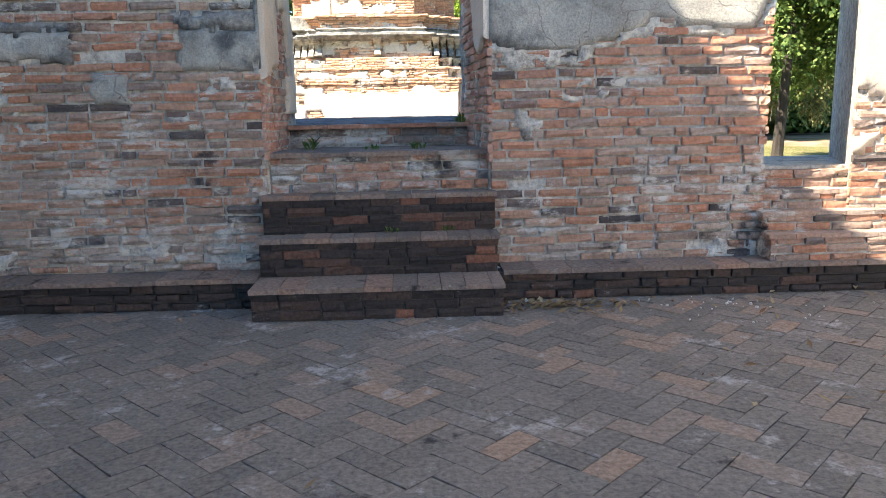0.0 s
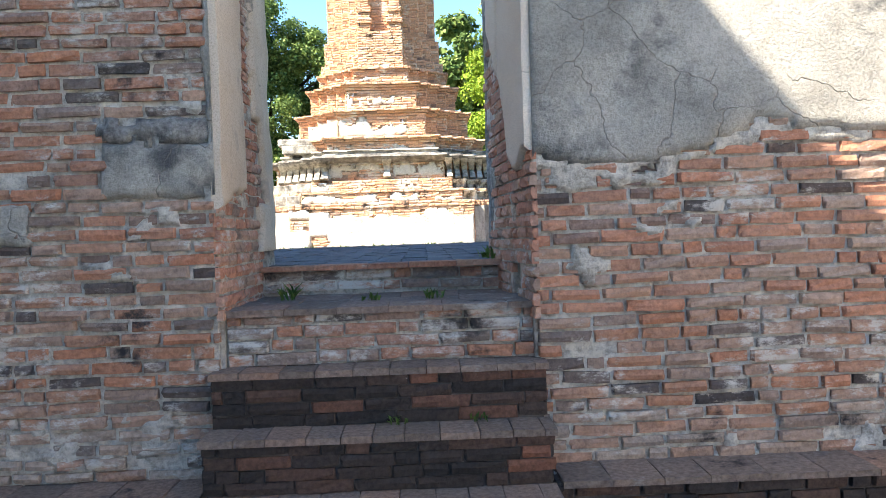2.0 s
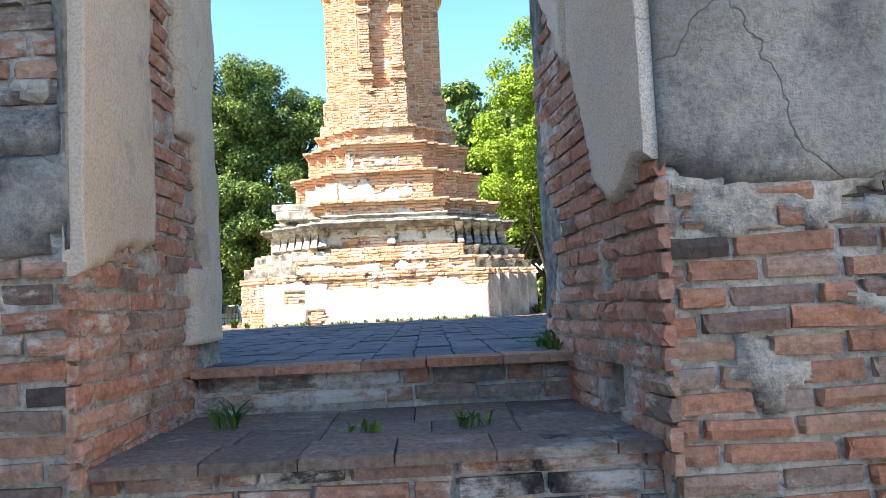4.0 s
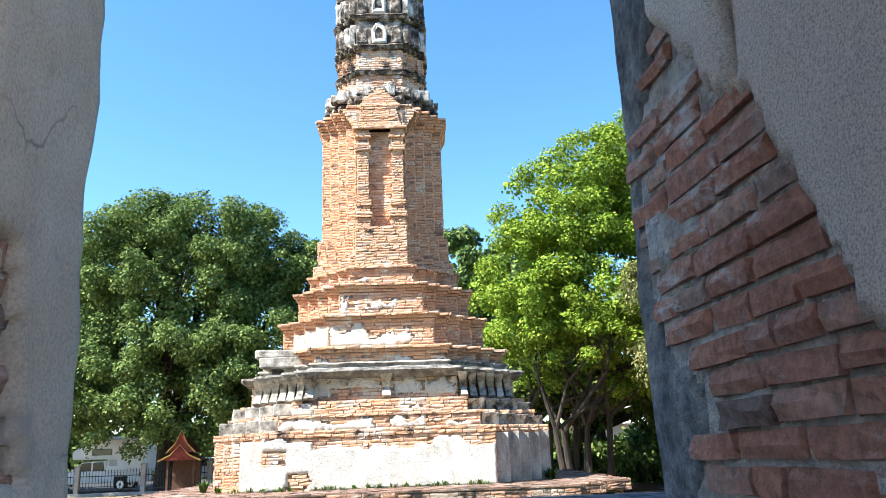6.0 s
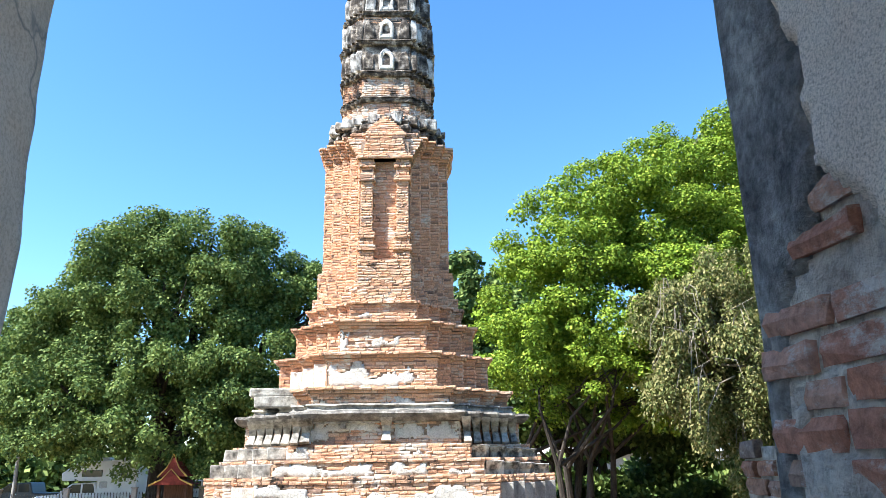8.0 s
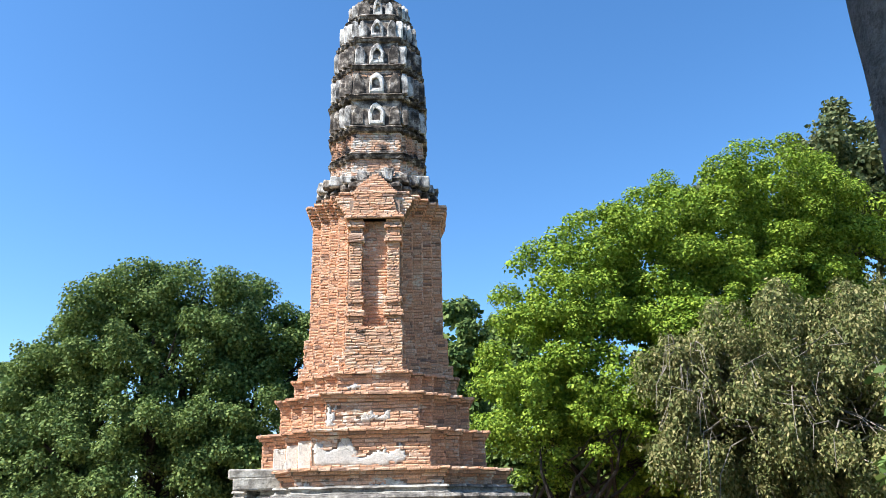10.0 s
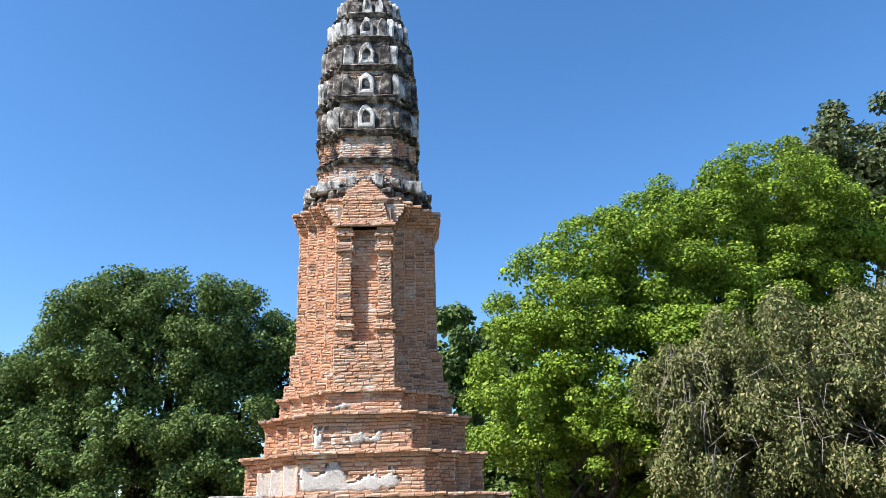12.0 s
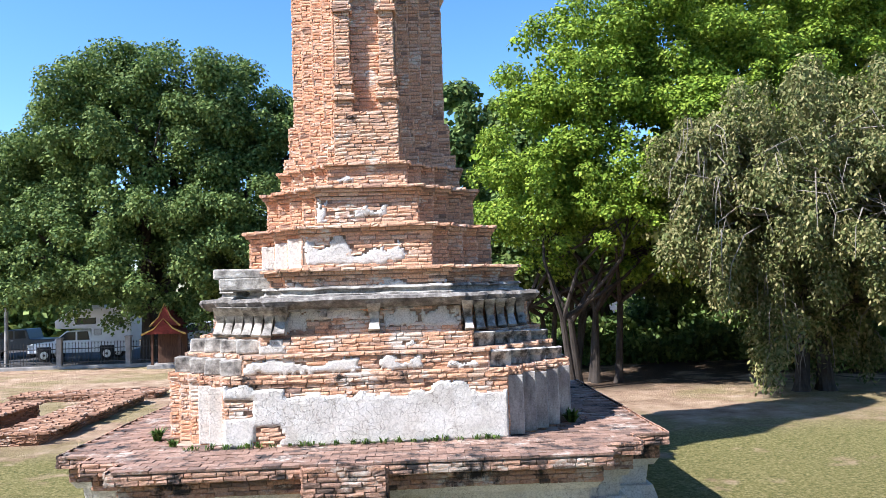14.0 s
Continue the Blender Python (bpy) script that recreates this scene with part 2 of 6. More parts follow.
def tube(bm, points, radii, sides=8):
    rings = []
    for i, (p, r) in enumerate(zip(points, radii)):
        p = Vector(p)
        a = Vector(points[max(i - 1, 0)])
        b = Vector(points[min(i + 1, len(points) - 1)])
        q = (b - a).to_track_quat("Z", "Y")
        rings.append([bm.verts.new(p + q @ Vector((r * math.cos(k * 2 * math.pi / sides), r * math.sin(k * 2 * math.pi / sides), 0))) for k in range(sides)])
    for a, b in zip(rings, rings[1:]):
        for k in range(sides):
            bm.faces.new((a[k], a[(k + 1) % sides], b[(k + 1) % sides], b[k]))
    bm.faces.new(rings[0][::-1])
    bm.faces.new(rings[-1])


def simple(name, mat, parent, boxes, label="", bevel=0.0, wobble=0.0):
    bm = bmesh.new()
    for b in boxes:
        box(bm, *b, bevel=bevel, wobble=wobble)
    return part(name, bm, mat, parent, label)


# Pieces: a worn brick is a block with a rough, rounded front; x along, y out of the wall, z up; unit size.
GX, GZ = 5, 3
PIECE_SIZE = 4 + GX * GZ


def grid_id(i, j):
    return 4 + j * GX + i


PIECE_FACES = [(grid_id(i, j), grid_id(i + 1, j), grid_id(i + 1, j + 1), grid_id(i, j + 1)) for j in range(GZ - 1) for i in range(GX - 1)]
FRONT_FACES = len(PIECE_FACES)
PIECE_FACES += [(0, 1, *[grid_id(i, 0) for i in range(GX - 1, -1, -1)]), (1, 2, *[grid_id(GX - 1, j) for j in range(GZ - 1, -1, -1)]),
                (2, 3, *[grid_id(i, GZ - 1) for i in range(GX)]), (3, 0, *[grid_id(0, j) for j in range(GZ)])]
PIECE_SMOOTH = [False for k in range(len(PIECE_FACES))]


def piece_verts(rng, wear=1.0, edge_x=0.46, edge_z=0.4):
    v = [(-.5, 0, -.5), (.5, 0, -.5), (.5, 0, .5), (-.5, 0, .5)]
    xs, zs = (-.5, -edge_x, rng.uniform(-.12, .12), edge_x, .5), (-.5, rng.uniform(-.1, .1), .5)
    lean = rng.uniform(-.16, .16) * wear
    for j in range(GZ):
        for i in range(GX):
            rim = (i in (0, GX - 1)) + (j in (0, GZ - 1))
            y = 1.0 - (0.05, 0.2, 0.42)[rim] * (0.6 if edge_z > 0.42 else 1.0) * rng.uniform(0.5, 1.3) * min(wear, 1) + lean * xs[i] + wear * rng.choice((-.3, -.1, 0, .08)) * rng.uniform(0.3, 1)
            v.append((xs[i] + wear * rng.uniform(-.018, .018), max(y, 0.1), zs[j] + wear * rng.uniform(-.05, .05)))
    return v


def flat_verts(rng):
    """A thin worn slab: the same block with a flatter face."""
    v = piece_verts(rng, 0.35, 0.47, 0.45)
    return [(x, y if k < 4 else max(y, 0.7), z) for k, (x, y, z) in enumerate(v)]


PIECE_RNG = random.Random(5)
PIECES = [np.array(piece_verts(PIECE_RNG, 1.0)) for _ in range(24)] + [np.array(flat_verts(PIECE_RNG)) for _ in range(24)]
PIECE_MESHES = {}


def piece_mesh(mat, k, name):
    key = (mat.name, k, name)
    if key not in PIECE_MESHES:
        me = bpy.data.meshes.new(name)
        me.from_pydata([tuple(p) for p in PIECES[k]], [], PIECE_FACES)
        me.polygons.foreach_set("use_smooth", PIECE_SMOOTH)
        me.materials.append(mat)
        PIECE_MESHES[key] = me
    return PIECE_MESHES[key]


def lay(pieces, mat, parent, singles=0, key=None, name="brick", label="rows of weathered bricks", flat=0):
    """pieces: rows of (origin, along, out, up, length, depth, height). The first of them by key become objects, the rest one mesh."""
    rng = random.Random(len(pieces))
    order = sorted(pieces, key=key) if key else list(pieces)
    for o, a, n, u, l, d, h in order[:singles]:
        ob = new(name, piece_mesh(mat, rng.randrange(24) + 24 * flat, name))
        m = Matrix((Vector(a) * l, Vector(n) * d, Vector(u) * h)).transposed().to_4x4()
        m.translation = o
        ob.parent = parent
        ob.matrix_basis = m
    rest = order[singles:]
    if rest:
        V, F = [], []
        for i, (o, a, n, u, l, d, h) in enumerate(rest):
            p = PIECES[rng.randrange(24) + 24 * flat]
            V.append(np.array(o) + np.outer(p[:, 0] * l, a) + np.outer(p[:, 1] * d, n) + np.outer(p[:, 2] * h, u))
            F.extend([tuple(i * PIECE_SIZE + c for c in f) for f in PIECE_FACES])
        ob = mesh_object(name + "work", np.concatenate(V).tolist(), F, mat, parent, label)
        ob.data.polygons.foreach_set("use_smooth", PIECE_SMOOTH * len(rest))
        ob["kind"] = "stuff"


def courses(origin, along, out, width, height, keep, length=0.25, course=0.063, joint=0.014, depth=0.03, seed=1, v0=0.0, rough=1.0, lost=0.0):
    """Bricks in running bond over a face; keep(u, v) tells where the face shows brick."""
    rng = random.Random(seed)
    o, a, n, up = Vector(origin), Vector(along), Vector(out), Vector((0, 0, 1))
    rows = []
    v = v0
    while v < height - 0.3 * course:
        c = course * rng.uniform(0.92, 1.08)
        u = -rng.uniform(0, length)
        while u < width:
            l = length * rng.choice((0.45, 0.6, 0.85, 1.0, 1.0, 1.1, 1.25)) * rng.uniform(0.92, 1.08)
            a0, a1 = max(u, 0.0), min(u + l, width)
            if a1 - a0 > 0.04 and keep((a0 + a1) / 2, v + c / 2) and not (lost and rng.random() < lost):
                d = depth * (1 + rough * rng.uniform(-0.28, 0.42))
                at = o + a * ((a0 + a1) / 2) + up * (v + c / 2 + rng.uniform(-.004, .004) + 0.006 * math.sin(u * 2.1 + v0 + seed))
                tilt = Vector((0, 0, 1)) + a * rng.uniform(-.03, .03) * rough
                along2 = (a - Vector((0, 0, 1)) * tilt.dot(a)).normalized()
                rows.append((at, along2, n, tilt, a1 - a0 - joint, d, c - joint * rng.uniform(0.7, 1.3)))
            u += l
        v += c
    return rows


def sheet(name, origin, along, out, width, height, keep, mat, parent, thick=0.03, cell=0.03, label="", seed=3, wave=0.012):
    """Old plaster left on a face: a ragged sheet with a broken rim. keep(u, v) tells where it still sticks."""
    o, a, n = Vector(origin), Vector(along), Vector(out)
    nu, nv = max(2, int(width / cell)), max(2, int(height / cell))
    cu, cv = width / nu, height / nv
    up = Vector((0, 0, 1))
    have = [[keep((i + .5) * cu, (j + .5) * cv) for i in range(nu)] for j in range(nv)]
    mark, groups = {}, []
    for j in range(nv):
        for i in range(nu):
            if have[j][i] and (i, j) not in mark:
                mark[i, j], todo, cells = len(groups), [(i, j)], []
                while todo:
                    c, d = todo.pop()
                    cells.append((c, d))
                    for e in ((c - 1, d), (c + 1, d), (c, d - 1), (c, d + 1)):
                        if 0 <= e[0] < nu and 0 <= e[1] < nv and have[e[1]][e[0]] and e not in mark:
                            mark[e] = len(groups)
                            todo.append(e)
                groups.append(cells)
    ids, V, F, fronts = {}, [], [], set()

    def vert(i, j, front):
        nonlocal V
        k = (i, j, front)
        if k not in ids:
            p = o + a * (i * cu) + up * (j * cv)
            w = noise.noise_vector(p * 9.0 + Vector((seed, 0, 0)))
            edge = 0 < i < nu and 0 < j < nv
            if edge:
                p = p + a * (w.x * cell * 0.7) + up * (w.y * cell * 0.7)
            if front:
                rim = not all(have[jj][ii] for ii in (max(i - 1, 0), min(i, nu - 1)) for jj in (max(j - 1, 0), min(j, nv - 1)))
                p = p + n * (thick * (0.55 if rim else 1.0) + wave * noise.noise(p * 2.3) + 0.3 * wave * w.z)
            ids[k] = len(V)
            if front:
                fronts.add(len(V))
            V.append(p[:])
        return ids[k]

    flip = (a.cross(up)).dot(n) < 0
    for cells in groups:
        if len(cells) < 8:
            continue
        ids.clear()
        fronts.clear()
        V, F = [], []
        for i, j in cells:
            F.append((vert(i, j, 1), vert(i + 1, j, 1), vert(i + 1, j + 1, 1), vert(i, j + 1, 1)))
            for (di, dj), (p, q) in (((-1, 0), ((i, j + 1), (i, j))), ((1, 0), ((i + 1, j), (i + 1, j + 1))), ((0, -1), ((i, j), (i + 1, j))), ((0, 1), ((i + 1, j + 1), (i, j + 1)))):
                ii, jj = i + di, j + dj
                if not (0 <= ii < nu and 0 <= jj < nv and have[jj][ii]):
                    F.append((vert(*q, 1), vert(*p, 1), vert(*p, 0), vert(*q, 0)))
        ob = mesh_object(name, V, [f[::-1] for f in F] if flip else F, mat, parent, label)
        ob.data.polygons.foreach_set("use_smooth", [all(v in fronts for v in f) for f in F])


def wob(x, y, s=3.0, amp=0.1, seed=0.0):
    return amp * (noise.noise(Vector((x * s, y * s, seed))) + 0.5 * noise.noise(Vector((x * s * 3, y * s * 3, seed + 7))))


# ---- the hall: front wall with two doorways ----
FRONT, BACK, HALL_H, FLOOR_OUT = 5.85, 7.2, 14.8, 1.2
DOOR_L, DOOR_R = -0.96, 0.60
wall_front = tagged(new("wall_front"), "tall ruined brick wall with two doorways and patches of old plaster", "wall", kind="structure")
X3, X4, X5 = 2.6, 3.22, 3.8
core = bmesh.new()
box(core, -3.7, DOOR_L - 0.02, FRONT + 0.016, BACK - 0.02, 0, HALL_H)
box(core, DOOR_R + 0.02, X3 - 0.02, FRONT + 0.016, BACK - 0.02, 0, HALL_H)
splay = [(X4 + 0.02, FRONT + 0.015), (6.2, FRONT + 0.015), (6.2, BACK - 0.02), (X5, BACK - 0.02)]
rings = [[core.verts.new((x, y, z)) for x, y in splay] for z in (0, HALL_H)]
for k in range(4):
    core.faces.new((rings[0][k], rings[0][(k + 1) % 4], rings[1][(k + 1) % 4], rings[1][k]))
core.faces.new(rings[1])
box(core, DOOR_L - 0.03, DOOR_R + 0.03, FRONT + 0.03, BACK - 0.02, 4.4, HALL_H)
box(core, X3 - 0.02, X5, FRONT + 0.03, BACK - 0.02, 3.4, HALL_H)
box(core, X3 - 0.02, X5, FRONT + 0.3, BACK - 0.02, 0, 0.84)
part("masonry", core, mat_mortar, wall_front, "lime mortar behind the bricks")


RIGHT_LOW = [(0.5, 1.7), (0.64, 1.72), (1.2, 1.7), (1.34, 1.74), (1.66, 1.84), (1.74, 1.9), (2.03, 1.84), (2.46, 1.82), (2.5, 1.9), (2.62, 2.08)]
COAT_LOW = [(0.5, 1.58), (0.9, 1.58), (1.24, 1.59), (1.36, 1.7), (1.5, 1.76), (1.9, 1.8), (2.3, 1.76), (2.62, 1.9)]


def along_line(line, x):
    for (x0, z0), (x1, z1) in zip(line, line[1:]):
        if x < x1:
            return z0 + (z1 - z0) * (x - x0) / (x1 - x0)
    return line[-1][1]


def plaster_right(u, v):
    x = DOOR_R + u
    return v > along_line(RIGHT_LOW, x) + wob(x, v, 4, 0.05, 2)


def coat_right(u, v):
    """A rough under-coat that shows below the plaster's broken edge."""
    x = DOOR_R + u
    return along_line(COAT_LOW, x) + wob(x, v, 6, 0.045, 12) < v and not plaster_right(u, v - 0.03) and noise.noise(Vector((x * 7, v * 16, 3))) > -0.32


def plaster_left(u, v):
    x, z = -3.7 + u, v
    w = wob(x, z, 4, 0.07, 5)
    if -1.52 + w < x < -1.0 + w * 0.6 and 1.62 + w * 0.6 < z < 2.0 + w:
        return True
    if x > -1.0 and z > 1.62 + w:
        return True
    if x < -2.22 + w and 1.68 + w * 0.5 < z < 1.93 + w * 0.5:
        return True
    if -2.15 + w < x < -1.86 + w and 1.4 + w * 0.5 < z < 1.6 + w * 0.5:
        return True
    return z > 3.3 + 3 * w


def mould_left(u, v):
    return (-1.7 < u - 3.7 < -1.0 or u - 3.7 < -2.1) and v > 1.88 + wob(u, v, 6, 0.05, 31)


left_rows = courses((-3.7, FRONT + 0.03, 0.0), (1, 0, 0), (0, -1, 0), 3.7 + DOOR_L, 3.6, lambda u, v: not plaster_left(u, v) or v < 1.6, course=0.066, seed=11, joint=0.019, depth=0.037, rough=1.2, lost=0.02)
right_rows = courses((DOOR_R, FRONT + 0.03, 0.0), (1, 0, 0), (0, -1, 0), X3 - DOOR_R, 2.6, lambda u, v: not plaster_right(u, v), course=0.067, seed=12, joint=0.018, depth=0.037, rough=1.1, lost=0.012)
far_rows = courses((X4, FRONT + 0.03, 0.0), (1, 0, 0), (0, -1, 0), 2.5, 2.6, lambda u, v: wob(u, v, 2, 1, 3) > 0.1 or v < 0.9, seed=13)
sheet("plaster", (DOOR_R, FRONT + 0.03, 1.4), (1, 0, 0), (0, -1, 0), X3 - DOOR_R, 2.8, lambda u, v: plaster_right(u, v + 1.4), mat_plaster, wall_front, 0.058, 0.03, "grey weathered plaster with cracks")
sheet("mortar_coat", (DOOR_R, FRONT + 0.03, 1.4), (1, 0, 0), (0, -1, 0), X3 - DOOR_R, 0.7, lambda u, v: coat_right(u, v + 1.4), mat_mortar, wall_front, 0.036, 0.02, "rough under-coat with the courses showing through", wave=0.008)
sheet("plaster", (-3.7, FRONT + 0.03, 1.3), (1, 0, 0), (0, -1, 0), 3.7 + DOOR_L, 2.6, lambda u, v: plaster_left(u, v + 1.3) and not mould_left(u, v + 1.3), mat_plaster, wall_front, 0.056, 0.03, "grey weathered plaster patch")
sheet("plaster", (-3.7, FRONT + 0.03, 1.3), (1, 0, 0), (0, -1, 0), 3.7 + DOOR_L, 1.0, lambda u, v: plaster_left(u, v + 1.3) and mould_left(u, v + 1.3), mat_plaster_edge, wall_front, 0.058, 0.03, "blackened top of the plaster patch")
sheet("plaster", (X4, FRONT + 0.03, 0.5), (1, 0, 0), (0, -1, 0), 3.0, 3.0, lambda u, v: not (wob(u, v + 0.5, 2, 1, 3) > 0.1 or v < 0.4), mat_plaster_warm, wall_front, 0.045, 0.05, "pale plaster")



def smear(u, v, seed):
    return noise.noise(Vector((u * 2.1, v * 4.0, seed))) + 0.6 * noise.noise(Vector((u * 9, v * 14, seed + 3))) > 0.5


sheet("mortar_smear", (-3.4, FRONT + 0.03, 0.25), (1, 0, 0), (0, -1, 0), 3.4 + DOOR_L - 0.05, 2.6, lambda u, v: smear(u, v, 1.5), mat_mortar, wall_front, 0.04, 0.022, "old mortar smeared over bricks", wave=0.006)
sheet("mortar_smear", (DOOR_R + 0.05, FRONT + 0.03, 0.2), (1, 0, 0), (0, -1, 0), X3 - DOOR_R - 0.1, 1.6, lambda u, v: smear(u, v, 8.5) and v < 1.5, mat_mortar, wall_front, 0.04, 0.022, "old mortar smeared over bricks", wave=0.006)

# the reveals of the doorway
RIGHT_EDGE = [(5.8, 1.79), (5.92, 1.77), (6.07, 1.7), (6.16, 1.69), (6.29, 1.74), (6.34, 1.79), (6.39, 1.91), (6.5, 2.11), (6.55, 2.24), (6.66, 2.3), (6.77, 2.43), (6.88, 2.58), (7.0, 2.7), (7.3, 2.8)]
DARK_EDGE = [(1.0, 7.3), (1.31, 7.19), (1.45, 7.06), (1.63, 6.93), (1.75, 6.93), (1.84, 7.12), (2.0, 7.17), (2.42, 7.14), (2.56, 7.0), (2.68, 6.94), (3.0, 6.98), (4.6, 7.0)]


def dark_edge(u, v):
    """The dark coat left on the outer arris of the right reveal."""
    return FRONT + u > along_line(DARK_EDGE, v) + wob(u, v, 6, 0.035, 9)


def right_jamb_plaster(u, v):
    y, w = FRONT + u, wob(u, v, 5, 0.025, 9)
    if abs(y - 6.58 - w) < 0.022 and 2.3 < v < 3.2:
        return False
    return v > along_line(RIGHT_EDGE, y) + w


def hollow(u, v):
    """The eaten-out foot of the right reveal."""
    return 6.2 + wob(u, v, 8, 0.05, 3) < FRONT + u < 6.44 + wob(v, u, 8, 0.05, 4) and v < 1.2 + wob(u, v, 7, 0.05, 5)


def right_mortar(u, v):
    """Mortar that still fills the face between the courses of the right reveal."""
    y, w = FRONT + u, wob(u, v, 9, 0.04, 23)
    pale = 6.84 + w < y < 7.16 and 2.04 + w < v < 2.18 + w
    return pale or (smear(u, v, 4.5) and noise.noise(Vector((u * 3, v * 3, 7))) > 0.1)


def left_jamb_plaster(u, v):
    y, w = FRONT + u, wob(u, v, 5, 0.03, 19)
    back = 6.7 if v > 2.1 else 6.9 + 0.13 * (2.07 - v) if v > 1.6 else 6.8
    if y > back + w:
        return v > 1.3 + w
    return y < 6.41 + w and v > 1.64 + w - 0.3 * max(0.0, 6.2 - y)


RJ = [Vector((DOOR_R + 0.02, FRONT - 0.02, 0)), Vector((0.525, BACK, 0))]
LJ = [Vector((DOOR_L - 0.02, FRONT - 0.005, 0)), Vector((-1.0, BACK, 0))]
rj = (RJ[1] - RJ[0])
lj = (LJ[1] - LJ[0])
rjn, ljn = Vector((-rj.y, rj.x, 0)).normalized(), Vector((lj.y, -lj.x, 0)).normalized()
reveal_right = tagged(new("door_reveal_right"), "worn brick reveal of the doorway with grey plaster remains", "doorway", kind="structure")
reveal_left = tagged(new("door_reveal_left"), "worn brick reveal of the doorway with cream plaster remains", "doorway", kind="structure")


def slanted(name, mat, parent, plan, z0, z1, label=""):
    n = len(plan)
    V = [(x, y, z0) for x, y in plan] + [(x, y, z1) for x, y in plan]
    return mesh_object(name, V, [(i, (i + 1) % n, n + (i + 1) % n, n + i) for i in range(n)] + [tuple(range(n, 2 * n))], mat, parent, label)


def reveal_face(y):
    return 0.6 - 0.095 * (y - FRONT - 0.03) / (BACK - FRONT - 0.03)


for y0, y1, z0, z1 in ((FRONT + 0.05, 6.23, 0, 1.2), (6.41, BACK - 0.02, 0, 1.2), (FRONT + 0.05, BACK - 0.02, 1.2, 4.4)):
    slanted("masonry", mat_mortar_jamb, reveal_right, [(reveal_face(y0), y0), (0.7, y0), (0.7, y1), (reveal_face(y1), y1)], z0, z1, "lime mortar of the reveal")
# the hole's shade is put into the colour of its back
simple("cavity_back", mat_mortar_dark, reveal_right, [(0.66, 0.72, 6.1, 6.6, 0.9, 1.4)], "back of the eaten-out foot, coloured dark for its shade")
slanted("masonry", mat_mortar_jamb, reveal_left, [(-1.1, FRONT + 0.05), (-0.960, FRONT + 0.05), (-0.980, BACK - 0.03), (-1.1, BACK - 0.03)], 0, 4.4, "lime mortar of the reveal")
rj_rows = courses(RJ[0], rj.normalized(), rjn, rj.length, 3.6, lambda u, v: not right_jamb_plaster(u, v) and not dark_edge(u, v) and not hollow(u, v) and v > 0.95, length=0.21, course=0.066, joint=0.013, seed=21, depth=0.036, rough=0.55, lost=0.01)
lj_rows = courses(LJ[0], lj.normalized(), ljn, lj.length, 3.6, lambda u, v: not left_jamb_plaster(u, v) and v > 0.95, length=0.21, course=0.066, joint=0.013, seed=22, depth=0.036, rough=0.55, lost=0.01)
sheet("mortar_smear", RJ[0] + Vector((0, 0, 0.96)), rj.normalized(), rjn, rj.length, 1.9, lambda u, v: not right_jamb_plaster(u, v + 0.96) and not dark_edge(u, v + 0.96) and not hollow(u, v + 0.96) and right_mortar(u, v + 0.96), mat_mortar_jamb, reveal_right, 0.034, 0.018, "old mortar smeared over bricks", wave=0.01)
sheet("mortar_smear", LJ[0] + Vector((0, 0, 0.96)), lj.normalized(), ljn, lj.length, 2.6, lambda u, v: not left_jamb_plaster(u, v + 0.96) and smear(u, v, 6.5), mat_mortar_jamb, reveal_left, 0.034, 0.018, "old mortar smeared over bricks", wave=0.01)
sheet("reveal_plaster", RJ[0] + Vector((0, 0, 1.0)), rj.normalized(), rjn, rj.length, 3.4, lambda u, v: right_jamb_plaster(u, v + 1.0) and not dark_edge(u, v + 1.0), mat_plaster_speckled, reveal_right, 0.056, 0.02, "grey plaster of the reveal")
sheet("reveal_plaster", RJ[0] + Vector((0, 0, 1.2)), rj.normalized(), rjn, rj.length, 3.2, lambda u, v: dark_edge(u, v + 1.2), mat_plaster_edge, reveal_right, 0.034, 0.02, "dark weathered plaster edge", wave=0.014)
sheet("reveal_plaster", LJ[0] + Vector((0, 0, 1.0)), lj.normalized(), ljn, lj.length, 3.4, lambda u, v: left_jamb_plaster(u, v + 1.0) and u < 0.7, mat_plaster_warm, reveal_left, 0.058, 0.02, "cream plaster of the reveal")
sheet("reveal_plaster", LJ[0] + Vector((0, 0, 1.3)), lj.normalized(), ljn, lj.length, 3.1, lambda u, v: left_jamb_plaster(u, v + 1.3) and u >= 0.7, mat_plaster_warm, reveal_left, 0.062, 0.02, "cream plaster edge", wave=0.03)
sheet("reveal_plaster", LJ[0] + Vector((0, 0, 1.1)), lj.normalized(), ljn, lj.length, 0.32, lambda u, v: u > 1.05 + wob(u, v, 7, 0.08, 51), mat_plaster_edge, reveal_left, 0.045, 0.02, "dark worn foot of the plaster", wave=0.04)

pier = tagged(new("door_pier"), "low broken pier of grey weathered bricks beside the doorway", "pier", kind="structure")
pier_rows = []
for a, d, out, w in ((Vector((1.17, 8.9, 1.2)), Vector((0, -1, 0)), Vector((-1, 0, 0)), 0.5), (Vector((1.15, 8.42, 1.2)), Vector((1, 0, 0)), Vector((0, -1, 0)), 0.36)):
    pier_rows += courses(a, d, out, w, 1.07, lambda u, v: v < 0.9 or u < 0.3, course=0.075, seed=int(a.x * 10), depth=0.035)
simple("masonry", mat_mortar_jamb, pier, [(1.16, 1.5, 8.41, 8.9, 1.1, 2.22)], "eroded mortar", 0.0, 0.01)

# the other walls of the roofless hall and one beyond it, none in view
mat_wall = plain("old_white_plaster", [(0.3, (0.5, 0.46, 0.41)), (0.6, (0.7, 0.67, 0.62))], 1.2, 50, 0.4, 0.006)
